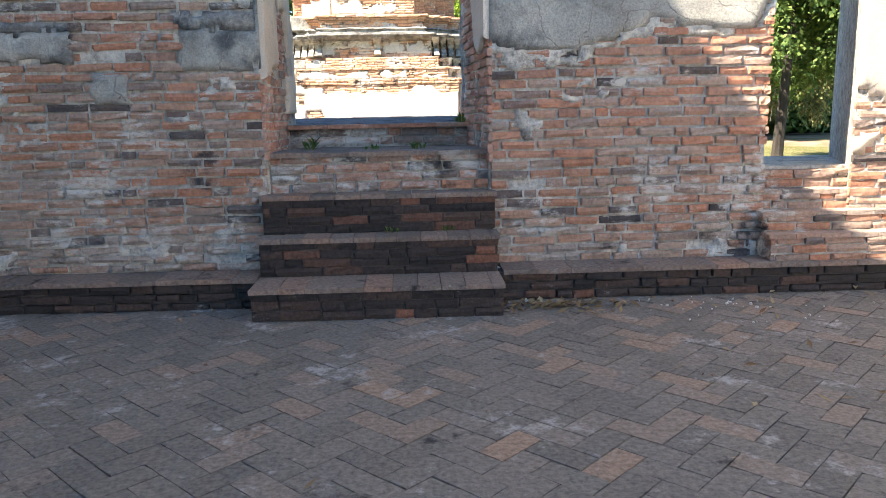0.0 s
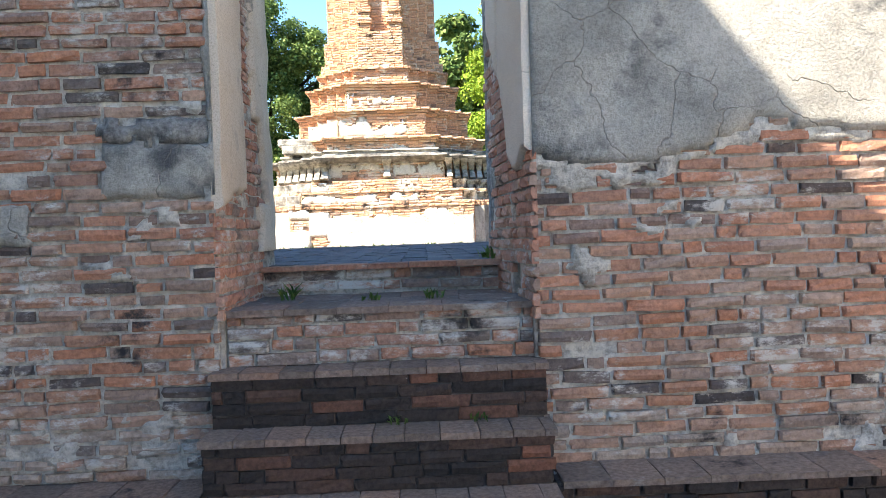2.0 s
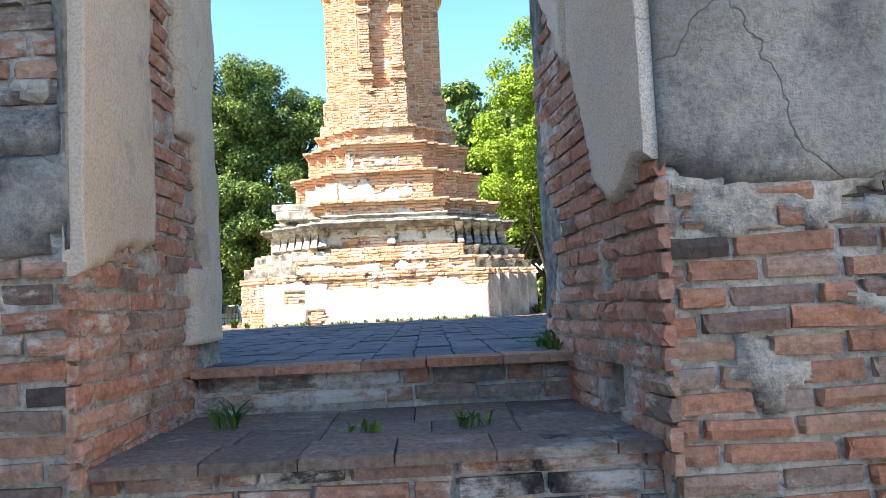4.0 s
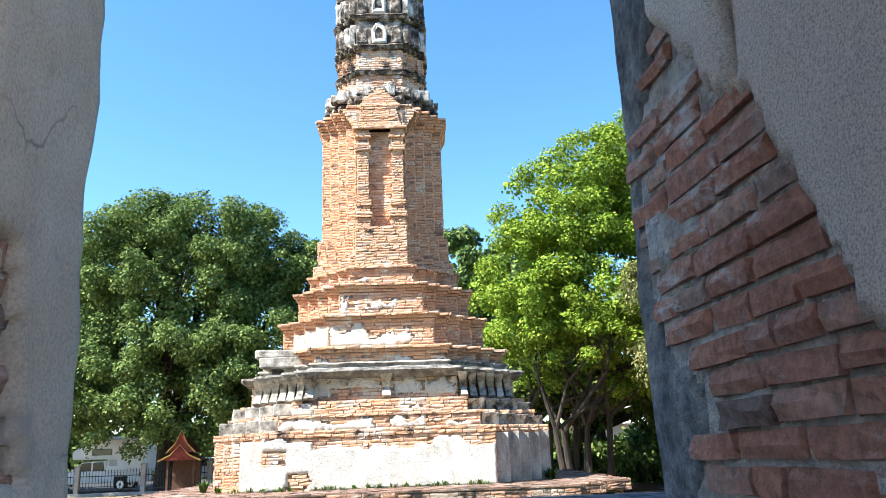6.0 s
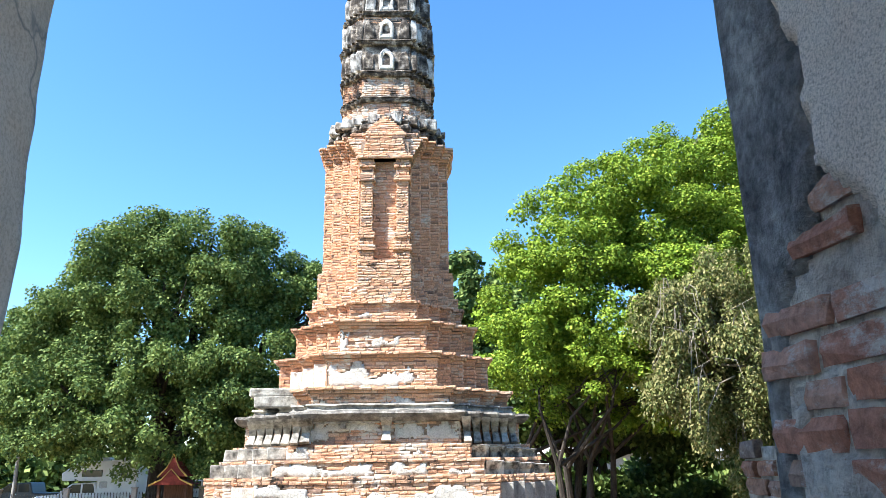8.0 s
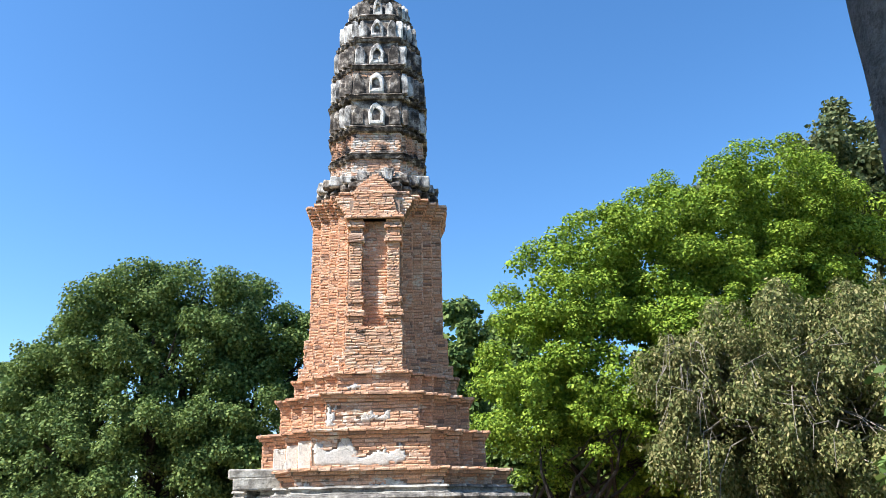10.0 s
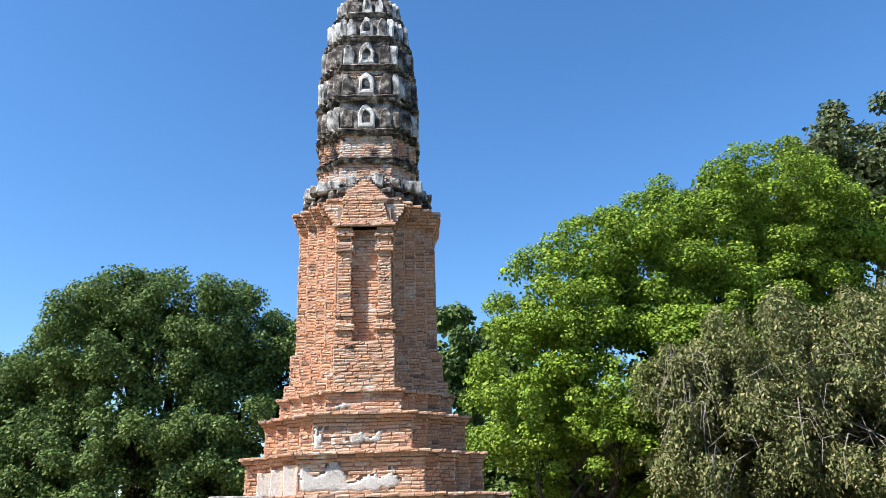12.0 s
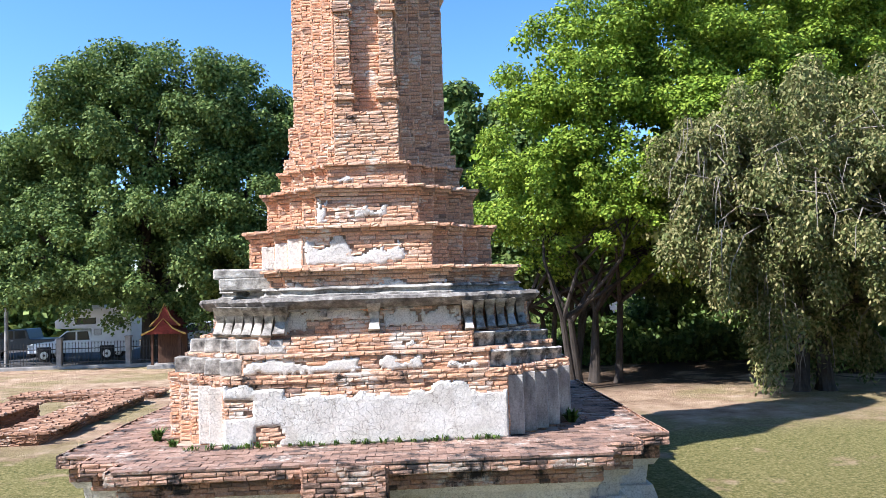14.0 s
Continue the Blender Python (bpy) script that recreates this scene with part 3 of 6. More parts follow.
# unseen; its heights are set by the shadow edge on the front wall
wall_left = tagged(simple("wall_west", mat_wall, None, [(-4.3, -3.72, -3.2, FRONT, 0, 8.81), (-4.3, -3.72, -9.0, -3.2, 0, 2.6)]), "tall unseen plastered side wall, sized to shade the roofless hall", "wall", kind="structure")
# added out of view, tall enough to keep sun off the terrace
wall_outer = tagged(simple("shade_wall_northwest", mat_wall, None, [(-13.0, -4.32, 6.2, BACK, -0.3, HALL_H)]), "tall unseen plastered wall added beyond the hall to shade the terrace", "wall", kind="structure")
wall_rear = tagged(simple("wall_south", mat_wall, None, [(-4.3, 6.8, -9.6, -9.02, 0, 2.4)]), "plastered end wall of the roofless hall", "wall", kind="structure")
wall_right = tagged(simple("wall_east", mat_wall, None, [(6.22, 6.8, -9.0, BACK, 0, 4.6)]), "plastered side wall of the roofless hall", "wall", kind="structure")

# plinth, steps
plinth = tagged(new("plinth"), "low sooty brick plinth along the foot of the wall", "plinth", kind="structure")
simple("masonry", mat_mortar_dark, plinth, [(-3.7, -1.02, 5.58, 5.86, 0, 0.19), (0.64, 6.2, 5.6, 5.86, 0, 0.195)], "sooty mortar")
pl_rows = courses((-3.7, 5.58, 0), (1, 0, 0), (0, -1, 0), 2.68, 0.2, lambda u, v: True, course=0.065, seed=31)
pl_rows += courses((0.64, 5.6, 0), (1, 0, 0), (0, -1, 0), 3.5, 0.2, lambda u, v: True, course=0.066, seed=32)


def treads(x0, x1, y0, y1, z, length=0.2, seed=1):
    rng = random.Random(seed)
    rows, x = [], x0
    while x < x1 - 0.03:
        l = min(length * rng.uniform(0.85, 1.15), x1 - x)
        rows.append((Vector((x + l / 2, (y0 + y1) / 2, z)), Vector((1, 0, 0)), Vector((0, 0, 1)), Vector((0, -1, 0)), l - 0.004, 0.035 * rng.uniform(0.92, 1.06), y1 - y0))
        x += l
    return rows


pl_tops = treads(-3.7, -1.02, 5.54, 5.86, 0.18, 0.25, 3) + treads(0.66, 4.2, 5.56, 5.86, 0.185, 0.25, 4)
door_steps = tagged(new("door_steps"), "flight of sooty worn brick steps up to the doorway", "steps", kind="structure")
STEPS = [(5.2, 5.55, 0.215, -1.0, 0.62), (5.55, 5.75, 0.475, -1.0, 0.63), (5.75, 5.93, 0.745, -1.0, 0.63)]
step_rows, step_tops, z_low = [], [], 0.0
for k, (y0, y1, z1, x0, x1) in enumerate(STEPS):
    simple("step_core", mat_mortar_dark, door_steps, [(x0 + 0.02, x1 - 0.02, y0 + 0.02, 6.0, z_low if k == 0 else z_low - 0.01, z1 - 0.03)])
    step_rows += courses((x0, y0 + 0.03, z_low), (1, 0, 0), (0, -1, 0), x1 - x0, z1 - z_low - 0.03, lambda u, v: True, course=0.063, length=0.25, joint=0.006, depth=0.028, rough=0.5, seed=40 + k)
    step_rows += courses((x0 + 0.03, y1, z_low), (0, -1, 0), (-1, 0, 0), y1 - y0 - 0.03, z1 - z_low - 0.03, lambda u, v: True, course=0.063, length=0.25, joint=0.006, depth=0.028, rough=0.5, seed=50 + k)
    step_rows += courses((x1 - 0.03, y0 + 0.03, z_low), (0, 1, 0), (1, 0, 0), y1 - y0 - 0.03, z1 - z_low - 0.03, lambda u, v: True, course=0.063, length=0.25, joint=0.006, depth=0.028, rough=0.5, seed=60 + k)
    step_tops += treads(x0 - 0.01, x1 + 0.01, y0 - 0.005, y1 + 0.03, z1 - 0.035, 0.17, 70 + k)
    z_low = z1
door_sill = tagged(new("door_sill"), "worn brick sill of the doorway in two low rises", "sill", kind="structure")
simple("sill_core", mat_mortar, door_sill, [(DOOR_L - 0.1, DOOR_R + 0.1, 5.95, 6.95, 0, 1.0), (DOOR_L - 0.1, DOOR_R + 0.1, 6.87, 7.3, 0.9, 1.165)])
sill_rows = courses((DOOR_L, 5.96, 0.745), (1, 0, 0), (0, -1, 0), DOOR_R - DOOR_L, 0.25, lambda u, v: True, course=0.07, seed=81, depth=0.035)
sill_rows += courses((DOOR_L, 6.88, 1.03), (1, 0, 0), (0, -1, 0), DOOR_R - DOOR_L, 0.14, lambda u, v: True, course=0.07, seed=82)
sill_tops = treads(DOOR_L, DOOR_R, 5.9, 6.15, 0.995, 0.3, 83) + treads(DOOR_L, DOOR_R, 6.15, 6.45, 0.99, 0.3, 84) + treads(DOOR_L, DOOR_R, 6.45, 6.84, 0.985, 0.32, 85)
sill_edge = treads(DOOR_L, DOOR_R, 6.8, 6.97, 1.17, 0.3, 86)

side_steps = tagged(new("side_steps"), "worn brick steps under the second doorway", "steps", kind="structure")
side_rows, side_tops = [], []
for k, (y0, y1, z0, z1) in enumerate([(5.62, 5.74, 0.22, 0.41), (5.74, 5.88, 0.41, 0.55), (5.88, 6.04, 0.55, 0.69), (6.04, 6.6, 0.69, 0.82)]):
    x1 = 4.6 if k < 2 else (3.9 if k == 2 else X4 + 0.1)
    simple("step_core", mat_mortar, side_steps, [(2.57, x1 - 0.02, y0 + 0.02, 6.2, z0 - 0.15 if k == 0 else z0 - 0.01, z1 - 0.03)])
    side_rows += courses((2.55, y0 + 0.03, z0 - (0.15 if k == 0 else 0)), (1, 0, 0), (0, -1, 0), x1 - 2.55, z1 - z0 + (0.15 if k == 0 else 0) - 0.03, lambda u, v: True, course=0.065, seed=90 + k)
    side_rows += courses((2.58, y1, z0), (0, -1, 0), (-1, 0, 0), y1 - y0 - 0.02, z1 - z0 - 0.03, lambda u, v: True, course=0.065, seed=95 + k)
    side_tops += treads(2.54, x1, y0, y1 + 0.03, z1 - 0.035, 0.2, 99 + k)

# hall floor
floor = tagged(simple("floor", mat_grout, None, [(-4.0, 9.3, -9.3, 5.9, -0.3, -0.012)]), "worn herringbone brick floor of the hall", "floor", kind="structure")

# terrace outside the door
terrace = tagged(simple("terrace", mat_grout, None, [(-5.0, 2.6, 7.0, 12.2, -0.4, 1.185)]), "raised terrace paved with bluish square tiles", "terrace", kind="structure")

# ---- the tower ----
PX, PY = -0.85, 22.3
tower = tagged(new("stupa_tower"), "tall redented brick tower with stuccoed tiers and a blackened top", "tower")


def redent(r, m, n=4):
    """The plan of a square with stepped corners, counter-clockwise from the front face's left end."""
    s = (r - m) / n
    q = []
    for i in range(n):
        q += [(m + i * s, -r + i * s), (m + i * s, -r + (i + 1) * s)]
    q.append((r, -m))
    out = []
    for k in range(4):
        c, d = math.cos(k * math.pi / 2), math.sin(k * math.pi / 2)
        out += [(x * c - y * d, x * d + y * c) for x, y in q]
    return out


def prism(name, plan, z0, z1, mat, parent, plan_top=None, label=""):
    top = plan_top or plan
    n = len(plan)
    V = [(PX + x, PY + y, z0) for x, y in plan] + [(PX + x, PY + y, z1) for x, y in top]
    F = [(i, (i + 1) % n, n + (i + 1) % n, n + i) for i in range(n)] + [tuple(range(n - 1, -1, -1)), tuple(range(n, 2 * n))]
    return mesh_object(name, V, F, mat, parent, label)


def plan_edges(plan):
    n = len(plan)
    for i in range(n):
        a, b = Vector((*plan[i], 0)), Vector((*plan[(i + 1) % n], 0))
        if (b - a).length > 0.02:
            d = (b - a).normalized()
            yield a, b, d, Vector((d.y, -d.x, 0))


def worn_band(name, plan, profile, mat, label="", amp=0.02, cell=0.09, seed=1.0):
    """A stucco ledge or tier round a plan: profile is rows of (z, distance out), worn uneven along its length."""
    ring = []
    for a, b, d, out in plan_edges(plan):
        k = max(1, int((b - a).length / cell))
        ring += [(a.lerp(b, i / k), out) for i in range(k)]
        ring.append((b - d * 0.004, out))
    n, V = len(ring), []
    for z, o in profile:
        for q, out in ring:
            w = noise.noise_vector(Vector((q.x * 4, q.y * 4, z * 4 + seed)))
            f = noise.noise(Vector((q.x * 13, q.y * 13, z * 13 + seed)))
            c = q + q.normalized() * o * 0.5 + out * (o * 0.6 + amp * (w.x + 0.6 * f))
            V.append((PX + c.x, PY + c.y, z + amp * 0.8 * w.y))
    F = [(j * n + i, j * n + (i + 1) % n, (j + 1) * n + (i + 1) % n, (j + 1) * n + i) for j in range(len(profile) - 1) for i in range(n)]
    F.append(tuple(range((len(profile) - 1) * n, len(profile) * n)))
    F.append(tuple(range(n - 1, -1, -1)))
    return mesh_object(name, V, F, mat, tower, label)


tower_rows, tower_low_rows, tower_top_rows = [], [], []


def brick_tier(r, m, z0, z1, rows, mat=mat_tower_mortar, n=4, keep=None, seed=1, course=0.062, length=0.25):
    plan = redent(r - 0.02, m - 0.02, n)
    prism("tier_core", plan, z0, z1 - 0.004, mat, tower)
    for k, (a, b, d, out) in enumerate(plan_edges(redent(r - 0.02, m - 0.02, n))):
        if (a.y + b.y) / 2 > 0.4 or out.y > 0.5:
            continue
        o = Vector((PX, PY, z0)) + a
        test = (lambda u, v: True)
        if keep is not None and out.y < -0.5:
            x0 = a.x
            test = lambda u, v, x0=x0: keep(x0 + u, v)
        rows += courses(o, d, out, (b - a).length + 0.012, z1 - z0, test, length=length, course=course, joint=0.008, depth=0.032, seed=seed * 37 + k, rough=0.5)


def cornice(m, r, z0, layers, rows, seed=1, step_out=0.045, course=0.058):
    for i in range(layers):
        brick_tier(r + i * step_out, m + i * step_out, z0 + i * course, z0 + (i + 1) * course, rows, seed=seed + i, course=course)


# platform
PLAT = 1.0
platform_rows = []
brick_tier(4.42, 3.3, 0.82, PLAT - 0.03, platform_rows, n=2, seed=2)
brick_tier(4.3, 3.18, 0.6, 0.82, platform_rows, n=2, seed=3)
prism("moulding", redent(4.22, 3.1, 2), 0.5, 0.6, mat_white, tower, redent(4.28, 3.16, 2), "cream stucco moulding")
prism("moulding", redent(4.12, 3.0, 2), 0.2, 0.5, mat_white, tower, redent(4.16, 3.04, 2), "cream stucco band")
prism("moulding", redent(4.35, 3.2, 2), -0.3, 0.2, mat_white, tower, redent(4.2, 3.1, 2), "cream stucco foot")
block = [(-0.75, -4.52), (0.32, -4.52), (0.32, -4.1), (-0.75, -4.1)]
prism("stair_block", [(x * 0.98, y + 0.02) for x, y in block], -0.3, 0.93, mat_tower_mortar, tower)
for a, b, d, out in plan_edges(block):
    if out.y < 0.5:
        platform_rows += courses(Vector((PX, PY, -0.2)) + a, d, out, (b - a).length, 1.14, lambda u, v: True, length=0.25, course=0.066, joint=0.009, seed=int(10 * a.x) + 90)


# white foot of the tower
def base_plaster(x, v):
    top = 0.74 + wob(x, 0, 1.3, 0.2, 4) + wob(x, 0, 6, 0.06, 5)
    if x < -1.2:
        top += 0.1
    hole = -1.62 + wob(x, v, 4, .1, 2) < x < -1.25 + wob(v, x, 4, 0.14, 3)
    return v < top and not (hole and v < 0.3) and not (x < -1.65 and 0.45 < v < 0.7)


brick_tier(3.2, 2.09, PLAT - 0.03, 1.9, tower_low_rows, keep=lambda x, v: not (abs(x) < 2.07 and base_plaster(x, v)), n=5, seed=4)
sheet("plaster", (PX - 2.07, PY - 3.18, PLAT), (1, 0, 0), (0, -1, 0), 4.14, 0.9, lambda u, v: base_plaster(u - 2.07, v), mat_white, tower, 0.045, 0.035, "cracked white lime plaster")
for k in range(5):
    s = 1.11 / 5
    x, y = PX + 2.09 + k * s, PY - 3.2 + (k + 1) * s
    simple("stucco_slab", mat_slab, tower, [(x + 0.015, x + s + 0.02, y - 0.035, y + 0.06, PLAT, 1.88 + 0.02 * math.sin(k * 2.1))], "grey streaked stucco slab, darkened for its shaded side", bevel=0.012, wobble=0.008)
    if k < 2:
        simple("stucco_slab", mat_white, tower, [(2 * PX - x - s - 0.02, 2 * PX - x - 0.015, y - 0.035, y + 0.06, PLAT, 1.86)], "white stucco slab", bevel=0.012, wobble=0.01)
brick_tier(3.22, 2.11, 1.9, 2.0, tower_low_rows, n=5, seed=5)


def patches(seed, level):
    return lambda x, v: noise.noise(Vector((x * 1.3, v * 2.0, seed))) + wob(x, v, 7, 0.3, seed) > level + 0.06


def blobs(spots, seed):
    """Ragged plaster remains: each spot is (x0, x1, v0, v1) on a tier's front face."""
    def inside(x, v):
        w, w2 = wob(x, v * 2, 5, 0.05, seed), wob(x, v, 9, 0.035, seed + 5)
        for x0, x1, v0, v1 in spots:
            t = (x - x0 + w) / (x1 - x0)
            if 0 < t < 1:
                arch = 0.75 + 0.25 * math.sin(t * 9 + seed)
                if v0 + w2 < v < v0 + (v1 - v0) * arch + w2:
                    return True
        return False
    return inside


def tier_with_patches(r, m, z0, z1, seed, level, n=4, rows=None, spots=()):
    f = blobs(spots, seed) if spots else patches(seed * 3.7, level)
    brick_tier(r, m, z0, z1, tower_low_rows if rows is None else rows, keep=lambda x, v: not (abs(x) < m and f(x, v)), n=n, seed=seed)
    sheet("plaster", (PX - m, PY - r + 0.02, z0), (1, 0, 0), (0, -1, 0), 2 * m, z1 - z0, lambda u, v: f(u - m, v), mat_white, tower, 0.036, 0.03, "remains of white plaster", seed=seed, wave=0.006)


tier_with_patches(3.0, 1.84, 2.0, 2.25, 6, 0.12, spots=((-1.8, -0.1, 0.02, 0.24), (0.2, 0.85, 0.03, 0.26), (1.2, 1.7, 0.02, 0.14)))
brick_tier(3.02, 1.86, 2.25, 2.31, tower_low_rows, seed=7)
tier_with_patches(2.84, 1.62, 2.31, 2.52, 8, 0.2, spots=((-1.7, -1.2, -0.05, 0.3), (0.6, 0.75, 0.05, 0.15)))
def fin(bm, x0, x1, y, z0, z1):
    """A stucco slab on a stepped corner: thin at the foot, leaning out and hooked over at the top."""
    prof = [(z0, 0.03), (z0 + (z1 - z0) * 0.45, 0.05), (z0 + (z1 - z0) * 0.8, 0.13), (z1, 0.17), (z1 + 0.01, 0.05)]
    rows = []
    for z, d in prof:
        w = [random.uniform(-.012, .012) for _ in range(2)]
        rows.append([bm.verts.new((x0 + w[0], y - d, z)), bm.verts.new((x0 + 0.72 * (x1 - x0), y - d + w[1], z)), bm.verts.new((x1, y - d * 0.35, z)), bm.verts.new((x1, y + 0.1, z)), bm.verts.new((x0, y + 0.1, z))])
    for a, b in zip(rows, rows[1:]):
        for k in range(5):
            bm.faces.new((a[k], a[(k + 1) % 5], b[(k + 1) % 5], b[k]))
    bm.faces.new(rows[0][::-1])
    bm.faces.new(rows[-1])


# stone blocks left on the stepped corners
for side in (-1, 1):
    for (r, m, z0, z1, count, name) in ((3.12, 1.84, 2.0, 2.24, 4, "stucco_block"), (2.94, 1.62, 2.31, 2.52, 4, "stucco_block")):
        s = (r - m) / count
        for k in range(count):
            x0, x1 = m + k * s + 0.02, m + (k + 1) * s + 0.03
            y = PY - r + (k + 1) * s
            bm = bmesh.new()
            if side > 0:
                fin(bm, PX + x0, PX + x1, y, z0, z1 - 0.02 * k)
            else:
                box(bm, PX - x1, PX - x0, y - 0.14, y + 0.1, z0, z1, 0.02, 0.015)
            part(name, bm, mat_antefix if side > 0 else mat_stone, tower, "streaked leaning stucco fin" if side > 0 else "blackened stucco block")


# band of carved leaf feet under a heavy ledge
def leaf_foot(x, y, z0, z1, w, lean):
    bm = bmesh.new()
    prof = [(0.0, 0.14), (0.08, 0.2), (0.2, 0.14), (0.45, 0.03), (0.7, 0.07), (0.88, 0.2), (1.0, 0.24)]
    L, R = [], []
    for t, d in prof:
        z = z0 + (z1 - z0) * t
        ww = w * (0.62 + 0.38 * abs(2 * t - 0.75))
        L.append((bm.verts.new((x - ww / 2 + lean * t, y - d, z)), bm.verts.new((x - ww / 2 + lean * t, y + 0.12, z))))
        R.append((bm.verts.new((x + ww / 2 + lean * t, y - d, z)), bm.verts.new((x + ww / 2 + lean * t, y + 0.12, z))))
    for i in range(len(prof) - 1):
        bm.faces.new((L[i][0], R[i][0], R[i + 1][0], L[i + 1][0]))
        bm.faces.new((L[i][1], L[i][0], L[i + 1][0], L[i + 1][1]))
        bm.faces.new((R[i][0], R[i][1], R[i + 1][1], R[i + 1][0]))
    bm.faces.new((L[-1][0], R[-1][0], R[-1][1], L[-1][1]))
    bm.faces.new((L[0][1], R[0][1], R[0][0], L[0][0]))
    bmesh.ops.recalc_face_normals(bm, faces=bm.faces)
    part("leaf_foot", bm, mat_stone, tower, "carved stucco leaf-shaped foot")


tier_with_patches(2.66, 1.45, 2.52, 3.0, 9, 0.05, spots=((-1.3, -0.9, 0.1, 0.55), (-0.95, -0.02, 0.26, 0.55), (0.26, 0.76, 0.14, 0.55), (0.84, 1.4, 0.12, 0.5)))
for k in range(6):
    leaf_foot(PX - 1.5 - 0.19 * k, PY - 2.72 + 0.17 * k, 2.56, 3.02, 0.17, 0.04)
    leaf_foot(PX + 1.58 + 0.19 * k, PY - 2.62 + 0.2 * k, 2.56, 3.02, 0.16, -0.03)
leaf_foot(PX + 0.12, PY - 2.66, 2.6, 3.02, 0.2, 0.0)
leaf_foot(PX - 1.32, PY - 2.7, 2.58, 3.02, 0.22, 0.03)
simple("frame_moulding", mat_stone, tower, [(PX - 1.2, PX + 0.0, PY - 2.74, PY - 2.6, 2.93, 2.97), (PX + 0.25, PX + 0.72, PY - 2.74, PY - 2.6, 2.93, 2.97), (PX - 0.7, PX - 0.6, PY - 2.75, PY - 2.6, 2.84, 2.95)], "thin stucco frame", 0.008, 0.006)
worn_band("ledge", redent(2.78, 1.5, 4), [(2.95, -0.1), (2.975, 0.0), (3.03, 0.06), (3.09, 0.1), (3.135, 0.07), (3.15, -0.1)], mat_ledge, "heavy blackened ledge", 0.016, 0.05)
worn_band("moulding", redent(2.52, 1.3, 4), [(3.13, 0.1), (3.17, 0.1), (3.19, 0.04), (3.24, 0.03), (3.26, 0.08), (3.29, 0.06), (3.3, -0.05)], mat_stone, "white and black stucco moulding", 0.022, seed=4.0)
tier_with_patches(2.48, 1.26, 3.26, 3.42, 10, -0.1)
cornice(1.3, 2.5, 3.42, 3, tower_rows, 11)
simple("stucco_block", mat_stone, tower, [(PX - 2.5, PX - 1.6, PY - 2.1, PY - 1.3, 3.48, 3.64)], "blackened corner block", 0.03, 0.02)
simple("stucco_block", mat_stone, tower, [(PX - 2.4, PX - 1.5, PY - 2.1, PY - 1.3, 3.28, 3.475)], "blackened corner block", 0.03, 0.02)
tier_with_patches(2.12, 1.06, 3.6, 4.12, 14, 0.08, rows=tower_rows, spots=((-1.0, -0.25, 0.05, 0.55), (-0.4, 0.32, 0.04, 0.3), (0.2, 0.62, 0.08, 0.4)))
for k in range(3):
    s = (2.12 - 1.06) / 4
    x, y = PX - 1.06 - (k + 1) * s, PY - 2.12 + (k + 1) * s
    simple("stucco_slab", mat_white, tower, [(x + 0.01, x + s - 0.015, y - 0.035, y + 0.06, 3.61, 4.1 - 0.04 * k)], "worn white stucco slab", bevel=0.012, wobble=0.015)
cornice(1.08, 2.13, 4.12, 3, tower_rows, 15)
tier_with_patches(1.84, 0.86, 4.3, 4.8, 18, 0.25, rows=tower_rows, spots=((-0.84, -0.66, 0.05, 0.5), (-0.2, 0.35, 0.14, 0.34)))
cornice(0.88, 1.86, 4.8, 3, tower_rows, 19)
tier_with_patches(1.62, 0.68, 4.98, 5.28, 22, 0.35, rows=tower_rows, spots=((-0.5, -0.2, 0.08, 0.2),))
cornice(0.7, 1.64, 5.28, 2, tower_rows, 23)
brick_tier(1.56, 0.66, 5.4, 5.62, tower_rows, seed=25)
brick_tier(1.47, 0.6, 5.62, 6.2, tower_rows, seed=26)
NICHE = (-0.24, 0.26, 6.3, 8.52)
brick_tier(1.38, 0.56, 6.2, 8.9, tower_rows, seed=27, keep=lambda x, v: not (NICHE[0] - .3 < x < NICHE[1] + .3 and 0.1 < v < 2.35))
bay = [(-0.54, -1.66), (0.56, -1.66), (0.56, -1.2), (-0.54, -1.2)]
prism("bay_core", [(-0.52, -1.64), (0.54, -1.64), (0.54, -1.2), (-0.52, -1.2)], 5.4, 6.25, mat_tower_mortar, tower)
for a, b, d, out in plan_edges(bay):
    if out.y < 0.5:
        tower_rows += courses(Vector((PX, PY, 5.4)) + a - out * 0.03, d, out, (b - a).length, 0.85, lambda u, v: True, length=0.24, course=0.062, joint=0.008, depth=0.035, seed=450 + int(out.x * 3), rough=0.5)
prism("niche_back", [(-0.26, -1.45), (0.28, -1.45), (0.28, -1.3), (-0.26, -1.3)], 6.2, 8.56, mat_tower_mortar, tower)
